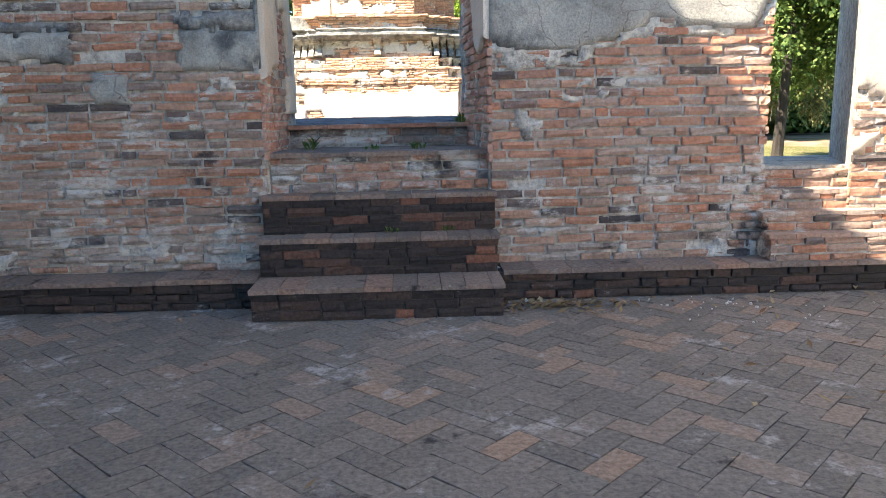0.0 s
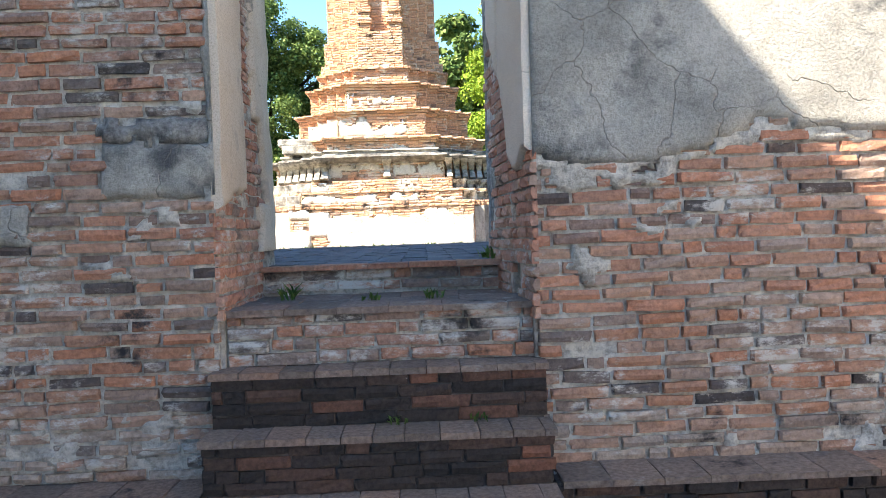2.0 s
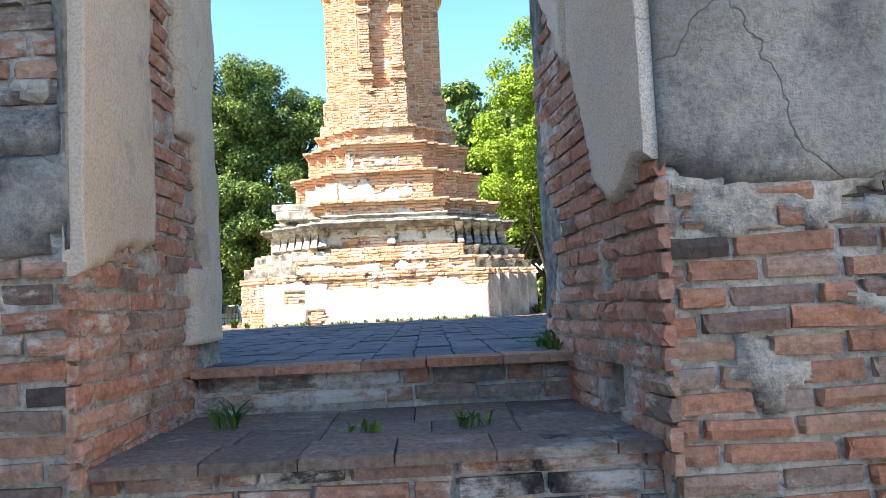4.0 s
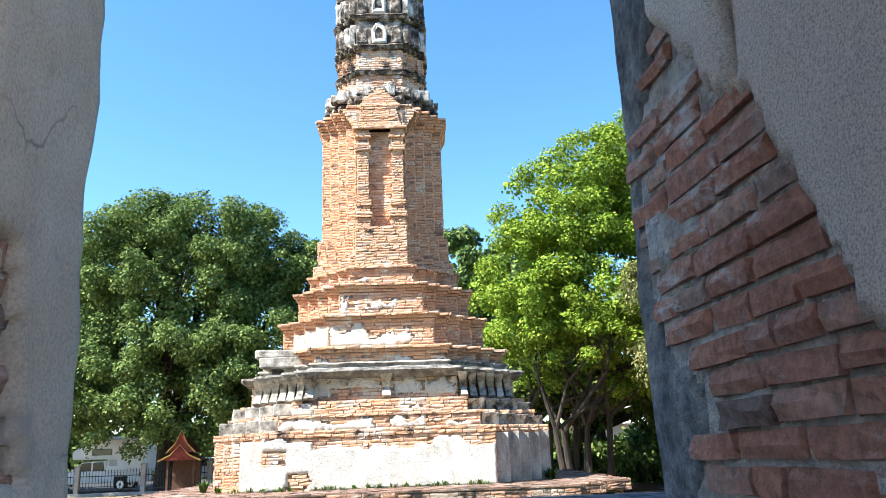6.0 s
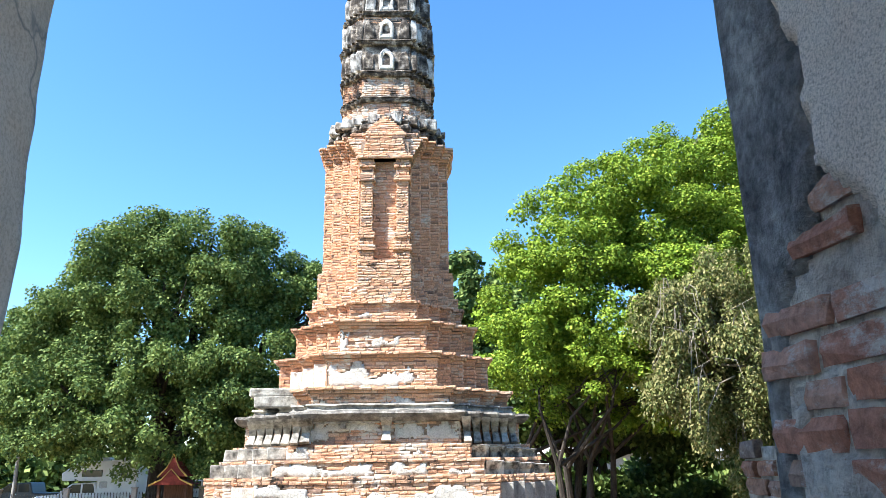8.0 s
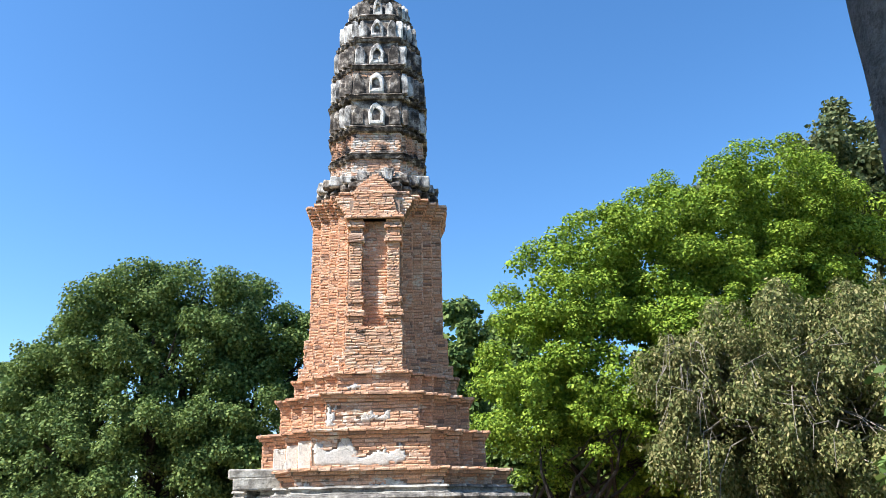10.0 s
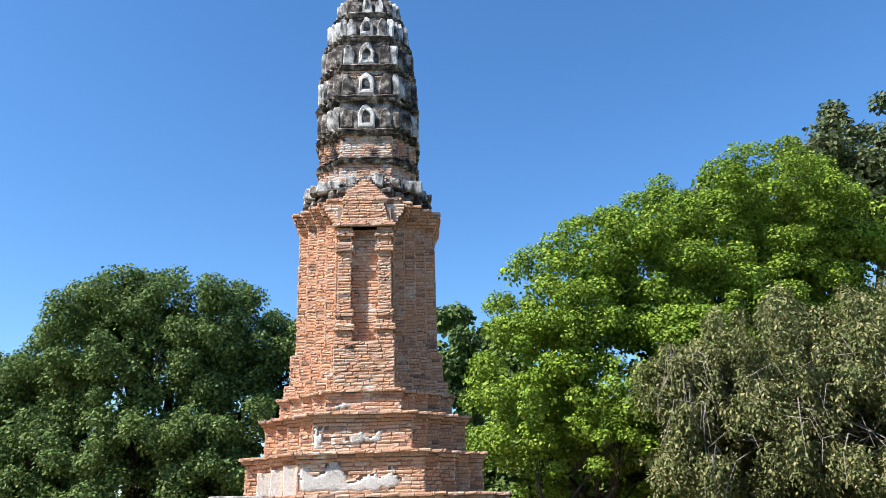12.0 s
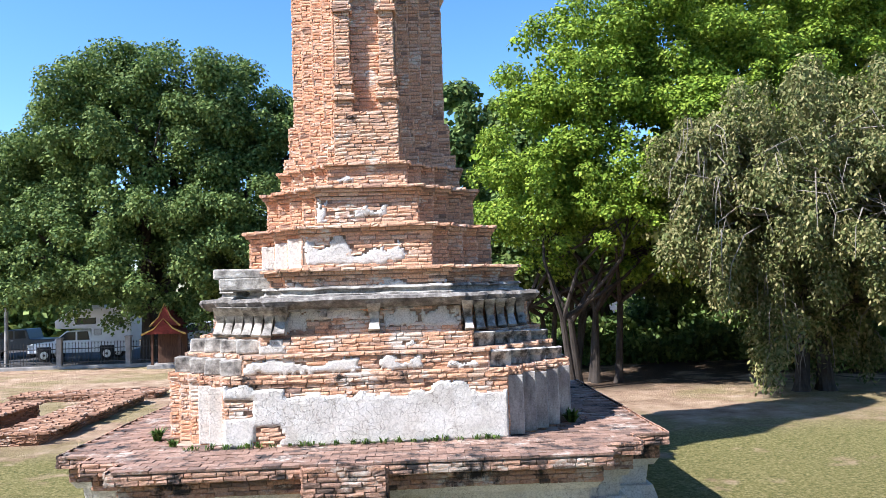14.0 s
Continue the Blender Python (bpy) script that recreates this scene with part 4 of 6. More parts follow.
# niche with pilasters and a stepped gable, set before the shaft
for x0, x1 in ((-0.49, -0.24), (0.26, 0.51)):
    plan = [(x0, -1.62), (x1, -1.62), (x1, -1.3), (x0, -1.3)]
    prism("pilaster", [(x0 + .02, -1.6), (x1 - .02, -1.6), (x1 - .02, -1.3), (x0 + .02, -1.3)], 6.22, 8.56, mat_tower_mortar, tower)
    for z0, z1, g in ((6.22, 6.46, 0.03), (6.46, 6.56, 0.07), (6.56, 6.74, 0.02), (6.74, 6.82, 0.05), (6.82, 8.0, 0.0), (8.0, 8.08, 0.05), (8.08, 8.3, 0.01), (8.3, 8.38, 0.05), (8.38, 8.5, 0.02)):
        for a, b, d, out in plan_edges([(x0 - g, -1.62 - g), (x1 + g, -1.62 - g), (x1 + g, -1.3), (x0 - g, -1.3)]):
            if out.y < 0.5:
                tower_rows += courses(Vector((PX, PY, z0)) + a - out * 0.03, d, out, (b - a).length, z1 - z0, lambda u, v: True, length=0.24, course=0.06, joint=0.008, depth=0.035, seed=int(z0 * 100 + x0 * 10 + out.x * 5), rough=0.5)
tower_rows += courses((PX - 0.24, PY - 1.45, 6.24), (1, 0, 0), (0, -1, 0), 0.5, 2.3, lambda u, v: True, length=0.24, course=0.062, joint=0.008, seed=501, rough=0.5)
prism("lintel_core", [(-0.5, -1.64), (0.52, -1.64), (0.52, -1.3), (-0.5, -1.3)], 8.5, 8.9, mat_tower_mortar, tower)
for i, (z0, w, y) in enumerate([(8.5, 0.6, 1.72), (8.56, 0.56, 1.7), (8.62, 0.46, 1.68), (8.68, 0.44, 1.67), (8.74, 0.43, 1.67), (8.8, 0.42, 1.67), (8.86, 0.4, 1.67), (8.92, 0.38, 1.66), (8.98, 0.42, 1.66), (9.04, 0.46, 1.66), (9.1, 0.42, 1.62), (9.16, 0.38, 1.6), (9.22, 0.34, 1.58), (9.28, 0.3, 1.56), (9.34, 0.25, 1.54), (9.4, 0.19, 1.52), (9.46, 0.13, 1.5), (9.52, 0.07, 1.48)]):
    plan = [(0.01 - w, -y), (0.01 + w, -y), (0.01 + w, -1.0), (0.01 - w, -1.0)]
    prism("gable_core", [(0.03 - w, -y + .02), (w - 0.01, -y + .02), (w - 0.01, -1.0), (0.03 - w, -1.0)], z0, z0 + 0.058, mat_tower_mortar, tower)
    for a, b, d, out in plan_edges(plan):
        if out.y < 0.5:
            tower_rows += courses(Vector((PX, PY, z0)) + a - out * 0.03, d, out, (b - a).length, 0.06, lambda u, v: True, length=0.24, course=0.06, joint=0.008, depth=0.035, seed=600 + i, rough=0.5)
for x, z in ((-0.5, 8.62), (0.52, 8.62)):
    for i in range(6):
        w = 0.13 + 0.035 * i
        prism("bracket_core", [(x - w + .02, -1.58), (x + w - .02, -1.58), (x + w - .02, -1.2), (x - w + .02, -1.2)], z + 0.06 * i, z + 0.06 * i + 0.058, mat_tower_mortar, tower)
        tower_rows += courses((PX + x - w, PY - 1.57, z + 0.06 * i), (1, 0, 0), (0, -1, 0), 2 * w, 0.06, lambda u, v: True, length=0.2, course=0.06, joint=0.008, seed=700 + i, rough=0.5)
cornice(0.6, 1.39, 8.78, 6, tower_rows, 30, 0.027, 0.062)
# cob-shaped top
worn_band("top_ledge", redent(1.25, 0.5, 4), [(9.13, 0.06), (9.2, 0.09), (9.3, 0.03), (9.36, 0.09), (9.45, 0.07), (9.5, 0.0), (9.56, 0.04), (9.62, -0.02)], mat_stucco_top, "blackened stucco ledge", 0.05)
boss_rng = random.Random(77)
for side in range(4):
    for i in range(7):
        u = -1.0 + 2.0 * (i + 0.5) / 7
        r = 1.22 - 0.28 * max(0.0, abs(u) - 0.45) / 0.55
        x, y = ((u, -r), (r, u), (u, r), (-r, u))[side]
        bm = bmesh.new()
        w, h = boss_rng.uniform(0.09, 0.15), boss_rng.uniform(0.1, 0.26)
        box(bm, PX + x - w, PX + x + w, PY + y - 0.09, PY + y + 0.12, 9.5, 9.56 + h, 0.03, 0.04)
        part("eroded_block", bm, mat_antefix if boss_rng.random() < 0.5 else mat_stucco_top, tower, "eroded stucco block")
TOPS = [(9.55, 10.3, 1.024, 1.024), (10.3, 10.95, 1.024, 1.045), (10.95, 11.75, 1.045, 1.055), (11.75, 12.55, 1.045, 1.014), (12.55, 13.35, 0.982, 0.92), (13.35, 14.1, 0.867, 0.752), (14.1, 14.75, 0.69, 0.522), (14.75, 15.2, 0.481, 0.209)]


def antefix(x, y, z, w, h, turn, bud):
    """A leaf-shaped stucco slab, flat at the back; bud: a recessed pointed niche in it."""
    bm = bmesh.new()
    pts = [(-.5, 0), (.5, 0), (.5, .55), (.4, .76), (.2, .92), (0, 1), (-.2, .92), (-.4, .76), (-.5, .55)]
    rings = []
    for s, d in ((1, 0.1), (1, -0.02), (0.86, -0.045)) + (((0.55, -0.045), (0.5, 0.05)) if bud else ()):
        rings.append([bm.verts.new((px * w * s, d, (0.42 + (pz - 0.42) * s) * h)) for px, pz in pts])
    for a, b in zip(rings, rings[1:]):
        for k in range(len(pts)):
            bm.faces.new((a[k], a[(k + 1) % len(pts)], b[(k + 1) % len(pts)], b[k]))
    bm.faces.new(rings[-1])
    bmesh.ops.recalc_face_normals(bm, faces=bm.faces)
    for v in bm.verts:
        v.co += 0.035 * noise.noise_vector(v.co * 6 + Vector((x * 5, y * 5, z)))
    ob = part("antefix", bm, (mat_white if z < 12 else mat_antefix) if bud else (mat_antefix if (int(x * 50) + int(z * 10)) % 5 > 2 else mat_stucco_top), tower, "leaf-shaped stucco antefix")
    ob.matrix_basis = pose(x, y, z, 0, 0, turn)


for i, (z0, z1, r0, r1) in enumerate(TOPS):
    plan0, plan1 = redent(r0, r0 * 0.53, 4), redent(r1, r1 * 0.53, 4)
    bricky = i in (0, 1)
    if bricky:
        brick_tier(r0, r0 * 0.53, z0, z1, tower_top_rows, seed=300 + i)
    else:
        if i == 3:
            brick_tier(r1 * 1.0, r1 * 0.54, z1 - 0.34, z1 - 0.16, tower_top_rows, seed=330)
        prism("cob_tier", plan0, z0, z1 - 0.1, mat_stucco_top, tower, plan1, "black and white stucco tier")
    worn_band("ring_ledge", redent(r1, r1 * 0.54, 4), [(z1 - 0.17, -0.03), (z1 - 0.15, 0.05), (z1 - 0.1, 0.075), (z1 - 0.08, 0.02), (z1 - 0.05, 0.02), (z1 - 0.035, 0.045), (z1 - 0.004, 0.03)], mat_stucco_top, "projecting black ledge", 0.024, 0.08, 3.0 * i)
    if 2 <= i <= 6:
        h = (z1 - z0) * 0.72
        mm = r0 * 0.53
        antefix(PX, PY - r0 + 0.01, z0 + 0.02, mm * 0.62, h, 0, True)
        for side in (-1, 1):
            antefix(PX + side * mm * 0.74, PY - r0 + 0.02, z0 + 0.02, mm * 0.48, h * 0.9, 0, False)
            s = (r0 - mm) / 4
            for k in range(4):
                antefix(PX + side * (mm + (k + .5) * s), PY - r0 + (k + 1) * s + 0.01, z0 + 0.02, s * 0.9, h * 0.92, 0, False)
            antefix(PX + side * (r0 + 0.02), PY, z0 + 0.02, mm * 0.9, h, 90 * side, False)
            for k in range(4):
                antefix(PX + side * (r0 - k * s - 0.01), PY - mm - (k + .5) * s, z0 + 0.02, s * 0.95, h * 0.92, 90 * side, False)

# ---- ground ----
mg, tg, bg = material("grass_and_earth", 0.95, 0.1)
earth = ramp(tg, world_noise(tg, 1.3, 9, 0.7), [(0.32, (0.22, 0.14, 0.09)), (0.52, (0.4, 0.28, 0.185)), (0.7, (0.58, 0.44, 0.32))])
grass = ramp(tg, world_noise(tg, 16, 9, 0.82), [(0.36, (0.055, 0.065, 0.022)), (0.5, (0.2, 0.185, 0.065)), (0.64, (0.42, 0.35, 0.17))])
mask = step(tg, world_noise(tg, 0.22, 6, 0.62), 0.44, 0.56)
geo_g = tg.nodes.new("ShaderNodeNewGeometry")
sep = tg.nodes.new("ShaderNodeSeparateXYZ")
tg.links.new(geo_g.outputs["Position"], sep.inputs[0])
far_mask = step(tg, sep.outputs["Y"], 23.5, 26.5)
# leaf litter under the right trees, with their ground shade painted in
litter_shade_mask = step(tg, world_noise(tg, 0.35, 7, 0.65), 0.38, 0.5)
wood = tg.nodes.new("ShaderNodeMath")
wood.operation = "MULTIPLY"
tg.links.new(step(tg, sep.outputs["Y"], 30.0, 32.5), wood.inputs[0])
tg.links.new(step(tg, sep.outputs["X"], 2.0, 5.0), wood.inputs[1])
litter_shade = tg.nodes.new("ShaderNodeMath")
litter_shade.operation = "MULTIPLY"
tg.links.new(wood.outputs[0], litter_shade.inputs[0])
tg.links.new(litter_shade_mask, litter_shade.inputs[1])
# fallen leaves, coloured darker to carry the trees' shade as well
fallen = ramp(tg, world_noise(tg, 14, 8, 0.8), [(0.3, (0.035, 0.026, 0.02)), (0.55, (0.09, 0.062, 0.042)), (0.75, (0.2, 0.14, 0.09))])
soil = mix(tg, litter_shade.outputs[0], earth, fallen)
tg.links.new(mix(tg, far_mask, mix(tg, step(tg, world_noise(tg, 0.5, 6, 0.6), 0.56, 0.66), grass, earth), mix(tg, mask, soil, mix(tg, wood.outputs[0], mix(tg, 0.6, earth, grass), soil))), bg.inputs["Base Color"])
add_bump(tg, bg, world_noise(tg, 30, 8, 0.8), 1.0, 0.07)
N = 60
xs = [-900] + [-60 + 120 * i / N for i in range(N + 1)] + [900]
ys = [-900] + [-20 + 120 * i / N for i in range(N + 1)] + [1200]
V = [(x, y, -0.1 + (0.05 * noise.noise(Vector((x * .2, y * .2, 0))) if 13 < y < 90 else -0.4 if y < 13 and abs(x) < 12 else 0)) for y in ys for x in xs]
W = len(xs)
F = [(j * W + i, j * W + i + 1, (j + 1) * W + i + 1, (j + 1) * W + i) for j in range(len(ys) - 1) for i in range(W - 1)]
ground = tagged(mesh_object("ground", V, F, mg), "dry grass and bare brown earth round the ruins", "ground", kind="structure")


# ---- trees ----
def leaf_material(name, a, b, c):
    m, t, s = material(name, 0.7, 0.2)
    col = ramp(t, piece_random(t), [(0.0, a), (0.5, b), (1.0, c)])
    col = mix(t, 0.5, col, ramp(t, world_noise(t, 0.7, 5, 0.6), [(0.3, (0.5, 0.5, 0.5)), (0.7, (1, 1, 1))]), "MULTIPLY")
    t.links.new(col, s.inputs["Base Color"])
    tr = t.nodes.new("ShaderNodeBsdfTranslucent")
    t.links.new(col, tr.inputs[0])
    mx = t.nodes.new("ShaderNodeMixShader")
    mx.inputs[0].default_value = 0.22
    t.links.new(s.outputs[0], mx.inputs[1])
    t.links.new(tr.outputs[0], mx.inputs[2])
    t.links.new(mx.outputs[0], t.nodes["Material Output"].inputs[0])
    return m


# grey bark brought near black: shade beneath the crowns is in its colour
mat_bark = plain("shade_dark_bark", [(0.3, (0.025, 0.02, 0.017)), (0.7, (0.085, 0.07, 0.058))], 3, 25, 0.9, 0.03, stretch=(3, 3, 0.6))
mat_twig = plain("pale_bark", [(0.3, (0.16, 0.14, 0.12)), (0.7, (0.36, 0.32, 0.27))], 4, 30)
mat_leaf_dark = leaf_material("dark_leaves", (0.06, 0.11, 0.03), (0.13, 0.2, 0.05), (0.27, 0.34, 0.1))
mat_leaf_olive = leaf_material("olive_leaves", (0.05, 0.08, 0.03), (0.11, 0.14, 0.055), (0.24, 0.25, 0.11))
mat_leaf_lime = leaf_material("lime_leaves", (0.1, 0.18, 0.018), (0.21, 0.32, 0.028), (0.38, 0.47, 0.06))
mat_leaf_grey = leaf_material("dusty_leaves", (0.08, 0.11, 0.032), (0.19, 0.21, 0.07), (0.42, 0.37, 0.17))


def tree(name, base, lobes, mat, leaves, size, label, trunk=0.35, droop=0.0, seed=1, clump=0.9, stems=1, per=230, ragged=0.22, twigs=0):
    """lobes: rows of (centre, radii) relative to the base, over which small twigs of leaves are spread, thicker near the outside."""
    rng = np.random.RandomState(seed)
    top = tagged(new(name), label, "tree")
    top.location = base
    bm = bmesh.new()
    r2 = random.Random(seed)
    for s in range(stems):
        foot = Vector((r2.uniform(-.5, .5) * (stems > 1) * (1.6 if stems < 5 else 4.5), r2.uniform(-.5, .5) * (stems > 1) * (1 if stems < 5 else 2), -0.15))
        fork = foot + Vector((r2.uniform(-.4, .4), r2.uniform(-.3, .3), 2.2 + r2.uniform(0, 0.8)))
        tube(bm, [foot, foot + (fork - foot) * 0.15, foot + (fork - foot) * 0.6, fork], [trunk * 1.6, trunk * 1.05, trunk * 0.85, trunk * 0.75], 9)
        for c, r in lobes if stems < 5 else sorted(lobes, key=lambda l: (Vector(l[0]) - fork).length)[:3]:
            end = Vector(c) + Vector((0, 0, r[2] * 0.2))
            mid = fork.lerp(end, 0.5) + Vector((r2.uniform(-.6, .6), r2.uniform(-.6, .6), r2.uniform(-.3, .5)))
            tube(bm, [fork, mid, end], [trunk * 0.6, trunk * 0.38, trunk * 0.12], 6)
            for _ in range(3):
                tip = Vector(c) + Vector((r2.uniform(-.6, .6) * r[0], r2.uniform(-.6, .6) * r[1], r2.uniform(-.5, .45) * r[2]))
                tube(bm, [mid.lerp(end, 0.4), mid.lerp(tip, 0.6) + Vector((0, 0, .3)), tip], [trunk * 0.25, trunk * 0.14, trunk * 0.03], 5)
    part("trunk", bm, mat_bark, top, "grey forked trunk and limbs, darkened for crown shade")
    if twigs:
        bm = bmesh.new()
        for _ in range(twigs):
            c, r = r2.choice(lobes)
            root = Vector(c) + Vector((r2.uniform(-.3, .3) * r[0], r2.uniform(-.4, .1) * r[1], r2.uniform(-.4, .3) * r[2]))
            a = r2.uniform(0, 6.28)
            tip = root + Vector((math.cos(a) * r[0] * 0.85, -abs(math.sin(a)) * r[1] * 0.9, r2.uniform(-.5, .4) * r[2]))
            mid = root.lerp(tip, 0.55) + Vector((0, 0, 0.3))
            tube(bm, [root, mid, tip, tip + (tip - mid) * 0.3 - Vector((0, 0, 0.6))], [0.028, 0.018, 0.01, 0.004], 4)
        part("twig", bm, mat_twig, top, "pale bare twigs among the leaves")["kind"] = "stuff"
    vol = np.array([r[0] * r[1] + r[1] * r[2] + r[0] * r[2] for c, r in lobes])
    share = (vol / vol.sum() * leaves).astype(int)
    P, NN, S = [], [], []
    for (c, r), n in zip(lobes, share):
        k = max(8, int(n / per))
        d = rng.normal(size=(k, 3))
        d /= np.linalg.norm(d, axis=1)[:, None]
        rad = rng.uniform(0.0, 1.0, k) ** 0.28
        wobble = 1 + ragged * np.sin(d[:, 0] * 7 + seed) * np.sin(d[:, 2] * 6 + 2) + 0.07 * rng.normal(size=k)
        centres = np.array(c) + d * np.array(r) * (rad * wobble)[:, None]
        radius = clump * rng.uniform(0.45, 1.2, k)
        far = d[:, 1] > 0.35
        weight = radius ** 2 * np.where(far, 0.3, 1.0)
        pick = rng.choice(k, n, p=weight / weight.sum())
        ball = rng.normal(size=(n, 3)) + np.array((0, -0.25, 0.35))
        ball /= np.linalg.norm(ball, axis=1)[:, None]
        off = ball * (rng.uniform(0, 1, n) ** 0.3 * radius[pick])[:, None] * np.array((1.0, 1.0, 0.72))
        off[:, 2] -= droop * rng.uniform(0, 1, n) ** 2 * clump * 2.2
        P.append(centres[pick] + off)
        NN.append(ball)
        S.append(np.where(far[pick], 1.7, 1.0))
    P, NN, S = np.concatenate(P), np.concatenate(NN), np.concatenate(S)
    ok = P[:, 2] > 0.15
    P, NN, S = P[ok], NN[ok], S[ok]
    n = len(P)
    face = NN * 0.7 + np.array((0, 0, 0.45)) + rng.normal(size=(n, 3)) * (0.42 + 0.5 * min(droop, 1.0))
    face /= np.linalg.norm(face, axis=1)[:, None]
    a = rng.normal(size=(n, 3))
    a[:, 2] -= droop * 2.6 + 0.3
    a -= face * (a * face).sum(1)[:, None]
    a /= np.linalg.norm(a, axis=1)[:, None]
    b = np.cross(face, a)
    L = (size * rng.uniform(0.6, 1.35, n) * S)[:, None]
    w = L * (0.24 if droop > 0.5 else 0.36)
    q = np.stack([P, P + a * L * 0.45 + b * w, P + a * L, P + a * L * 0.5 - b * w], 1).reshape(-1, 3)
    me = bpy.data.meshes.new("crown")
    me.vertices.add(4 * n)
    me.vertices.foreach_set("co", q.ravel())
    me.loops.add(4 * n)
    me.loops.foreach_set("vertex_index", np.arange(4 * n))
    me.polygons.add(n)
    me.polygons.foreach_set("loop_start", np.arange(0, 4 * n, 4))
    me.update(calc_edges=True)
    me.materials.append(mat)
    crown = new("crown", me)
    crown.parent = top
    crown["label"] = "crown of many small leaves"
    return top


tree("rain_tree", (-14.0, 48, -0.1), [((0.2, 0, 9.6), (7.4, 4.5, 5.6)), ((2.0, -1.4, 14.5), (4.4, 3.2, 1.8)), ((-1.6, -1.4, 13.8), (3.6, 3.2, 1.7)), ((-4.4, -1, 10.9), (3.0, 3, 1.7)), ((5.6, -1, 12.6), (3.4, 3, 1.8)), ((7.8, -0.5, 10.4), (2.6, 2.4, 2.6)), ((1.0, -3, 6.2), (5.5, 3.2, 4.0)), ((-6.8, 0, 9.2), (2.6, 3, 1.6)), ((-7.4, 0, 6.6), (3.4, 3, 2.4)), ((5.4, -3, 5.6), (3.4, 2.4, 3.6)), ((-4.4, -3, 6.0), (3.0, 2.4, 2.8)), ((0.6, -3.6, 11.6), (4.4, 1.6, 1.9))],
     mat_leaf_dark, 240000, 0.17, "broad dark green tree with a domed crown", 0.6, 0.25, 3, 0.8, 1, 210, 0.08)
tree("rain_tree", (-27.0, 52, -0.1), [((0, 0, 8), (7, 5, 4)), ((5, -1, 6.6), (3.5, 4, 3)), ((-4, 0, 6), (5, 4, 4)), ((4.5, -2, 9.6), (3.6, 3, 1.6))], mat_leaf_dark, 36000, 0.3, "dark green spreading tree by the road", 0.55, 0.3, 4, 0.9)
tree("banyan", (6.0, 32.5, -0.1), [((-2.0, 0, 7.6), (2.1, 2.4, 2.7)), ((0.1, 0, 10.9), (2.5, 2.6, 2.5)), ((2.6, 0, 12.0), (2.3, 2.4, 2.2)), ((5.5, 0.8, 13.6), (2.2, 2.2, 2.7)), ((8.2, 1, 14.0), (2.3, 2.2, 2.6)), ((10.2, 1.4, 13.0), (2.2, 2.0, 2.6)), ((-1.9, -0.3, 5.5), (2.0, 1.8, 1.6)), ((1.2, -0.6, 7.2), (3.0, 2.8, 2.7)), ((3.8, -0.4, 9.0), (2.9, 2.6, 2.8)), ((2.0, -0.4, 4.5), (2.0, 1.8, 1.3)), ((6.5, 0.5, 10.0), (3.0, 2.6, 3.0)), ((-0.4, -2.0, 8.8), (1.5, 1.0, 1.2)), ((1.6, -2.4, 6.4), (1.5, 1.0, 1.2)), ((-1.6, -1.8, 6.9), (1.2, 0.9, 0.9)), ((3.2, -2.2, 8.2), (1.6, 1.0, 1.2)), ((0.4, -2.2, 5.2), (1.3, 0.9, 0.9))],
     mat_leaf_lime, 215000, 0.115, "bright lime green tree with layered foliage", 0.13, 0.0, 5, 0.62, 6, 230, 0.2)
tree("willow_fig", (11.2, 29.3, -0.1), [((0, 0, 6.5), (3.8, 3.2, 3.0)), ((-2.4, -1, 5.6), (2.2, 2.0, 3.0)), ((3.2, 0, 7.4), (3.4, 3, 2.8)), ((1.0, -1.6, 5.2), (3.0, 2, 3.0)), ((4.6, -1, 5.2), (2.6, 2, 3.2)), ((-1.6, -1.0, 2.6), (0.8, 0.8, 2.2)), ((-3.2, -0.6, 6.8), (1.2, 1.2, 1.3)), ((2.6, -1.2, 2.8), (1.8, 1.2, 1.9)), ((0.6, 0.6, 2.2), (1.6, 1.0, 1.8))],
     mat_leaf_grey, 185000, 0.13, "dusty olive tree with hanging twigs", 0.2, 0.75, 6, 0.42, 4, 190, 0.3, 150)
tree("shade_tree", (19.0, 39, -0.1), [((0, 0, 14.2), (5.0, 4.5, 5.2)), ((-3.6, 0, 15.8), (3.4, 3.2, 3.2)), ((1.4, -1, 17.6), (3.4, 3, 3.4)), ((4.5, 0, 18.2), (4.6, 4, 4.6)), ((-2, -1, 9), (5, 3.5, 4)), ((5, 0, 9), (4, 4, 4))], mat_leaf_olive, 60000, 0.24, "tall dark olive tree behind the others", 0.45, 0.3, 7, 0.8)
tree("shade_tree", (3.6, 54, -0.1), [((0, 0, 9.6), (3.8, 3, 4.8)), ((-1.6, 0, 12.6), (2.4, 2, 2.6)), ((2.6, 0, 12.2), (3, 2.6, 3.6)), ((-5.2, 2, 8), (3.6, 3, 4.4))], mat_leaf_dark, 30000, 0.36, "dark green tree far behind the tower", 0.4, 0.2, 8, 1.0)
tree("shade_tree", (8.5, 44, -0.1), [((0, 0, 6.5), (6, 3, 3.0)), ((6, 0, 6.4), (6, 3, 3.6)), ((13, 0, 6), (6, 3, 4.5)), ((19, 0, 6), (6, 3, 5))], mat_leaf_dark, 40000, 0.36, "dark shaded trees under the canopy", 0.3, 0.3, 9, 1.1, 5)
tree("garden_tree", (8.15, 17.0, -0.1), [((0.4, 0, 3.6), (1.5, 1.5, 1.8)), ((1.4, 0.6, 4.8), (1.8, 1.6, 1.8)), ((1.2, 1.2, 3.4), (1.6, 1.4, 1.6))], mat_leaf_dark, 30000, 0.11, "small green tree with a pale trunk", 0.12, 0.3, 10, 0.6)
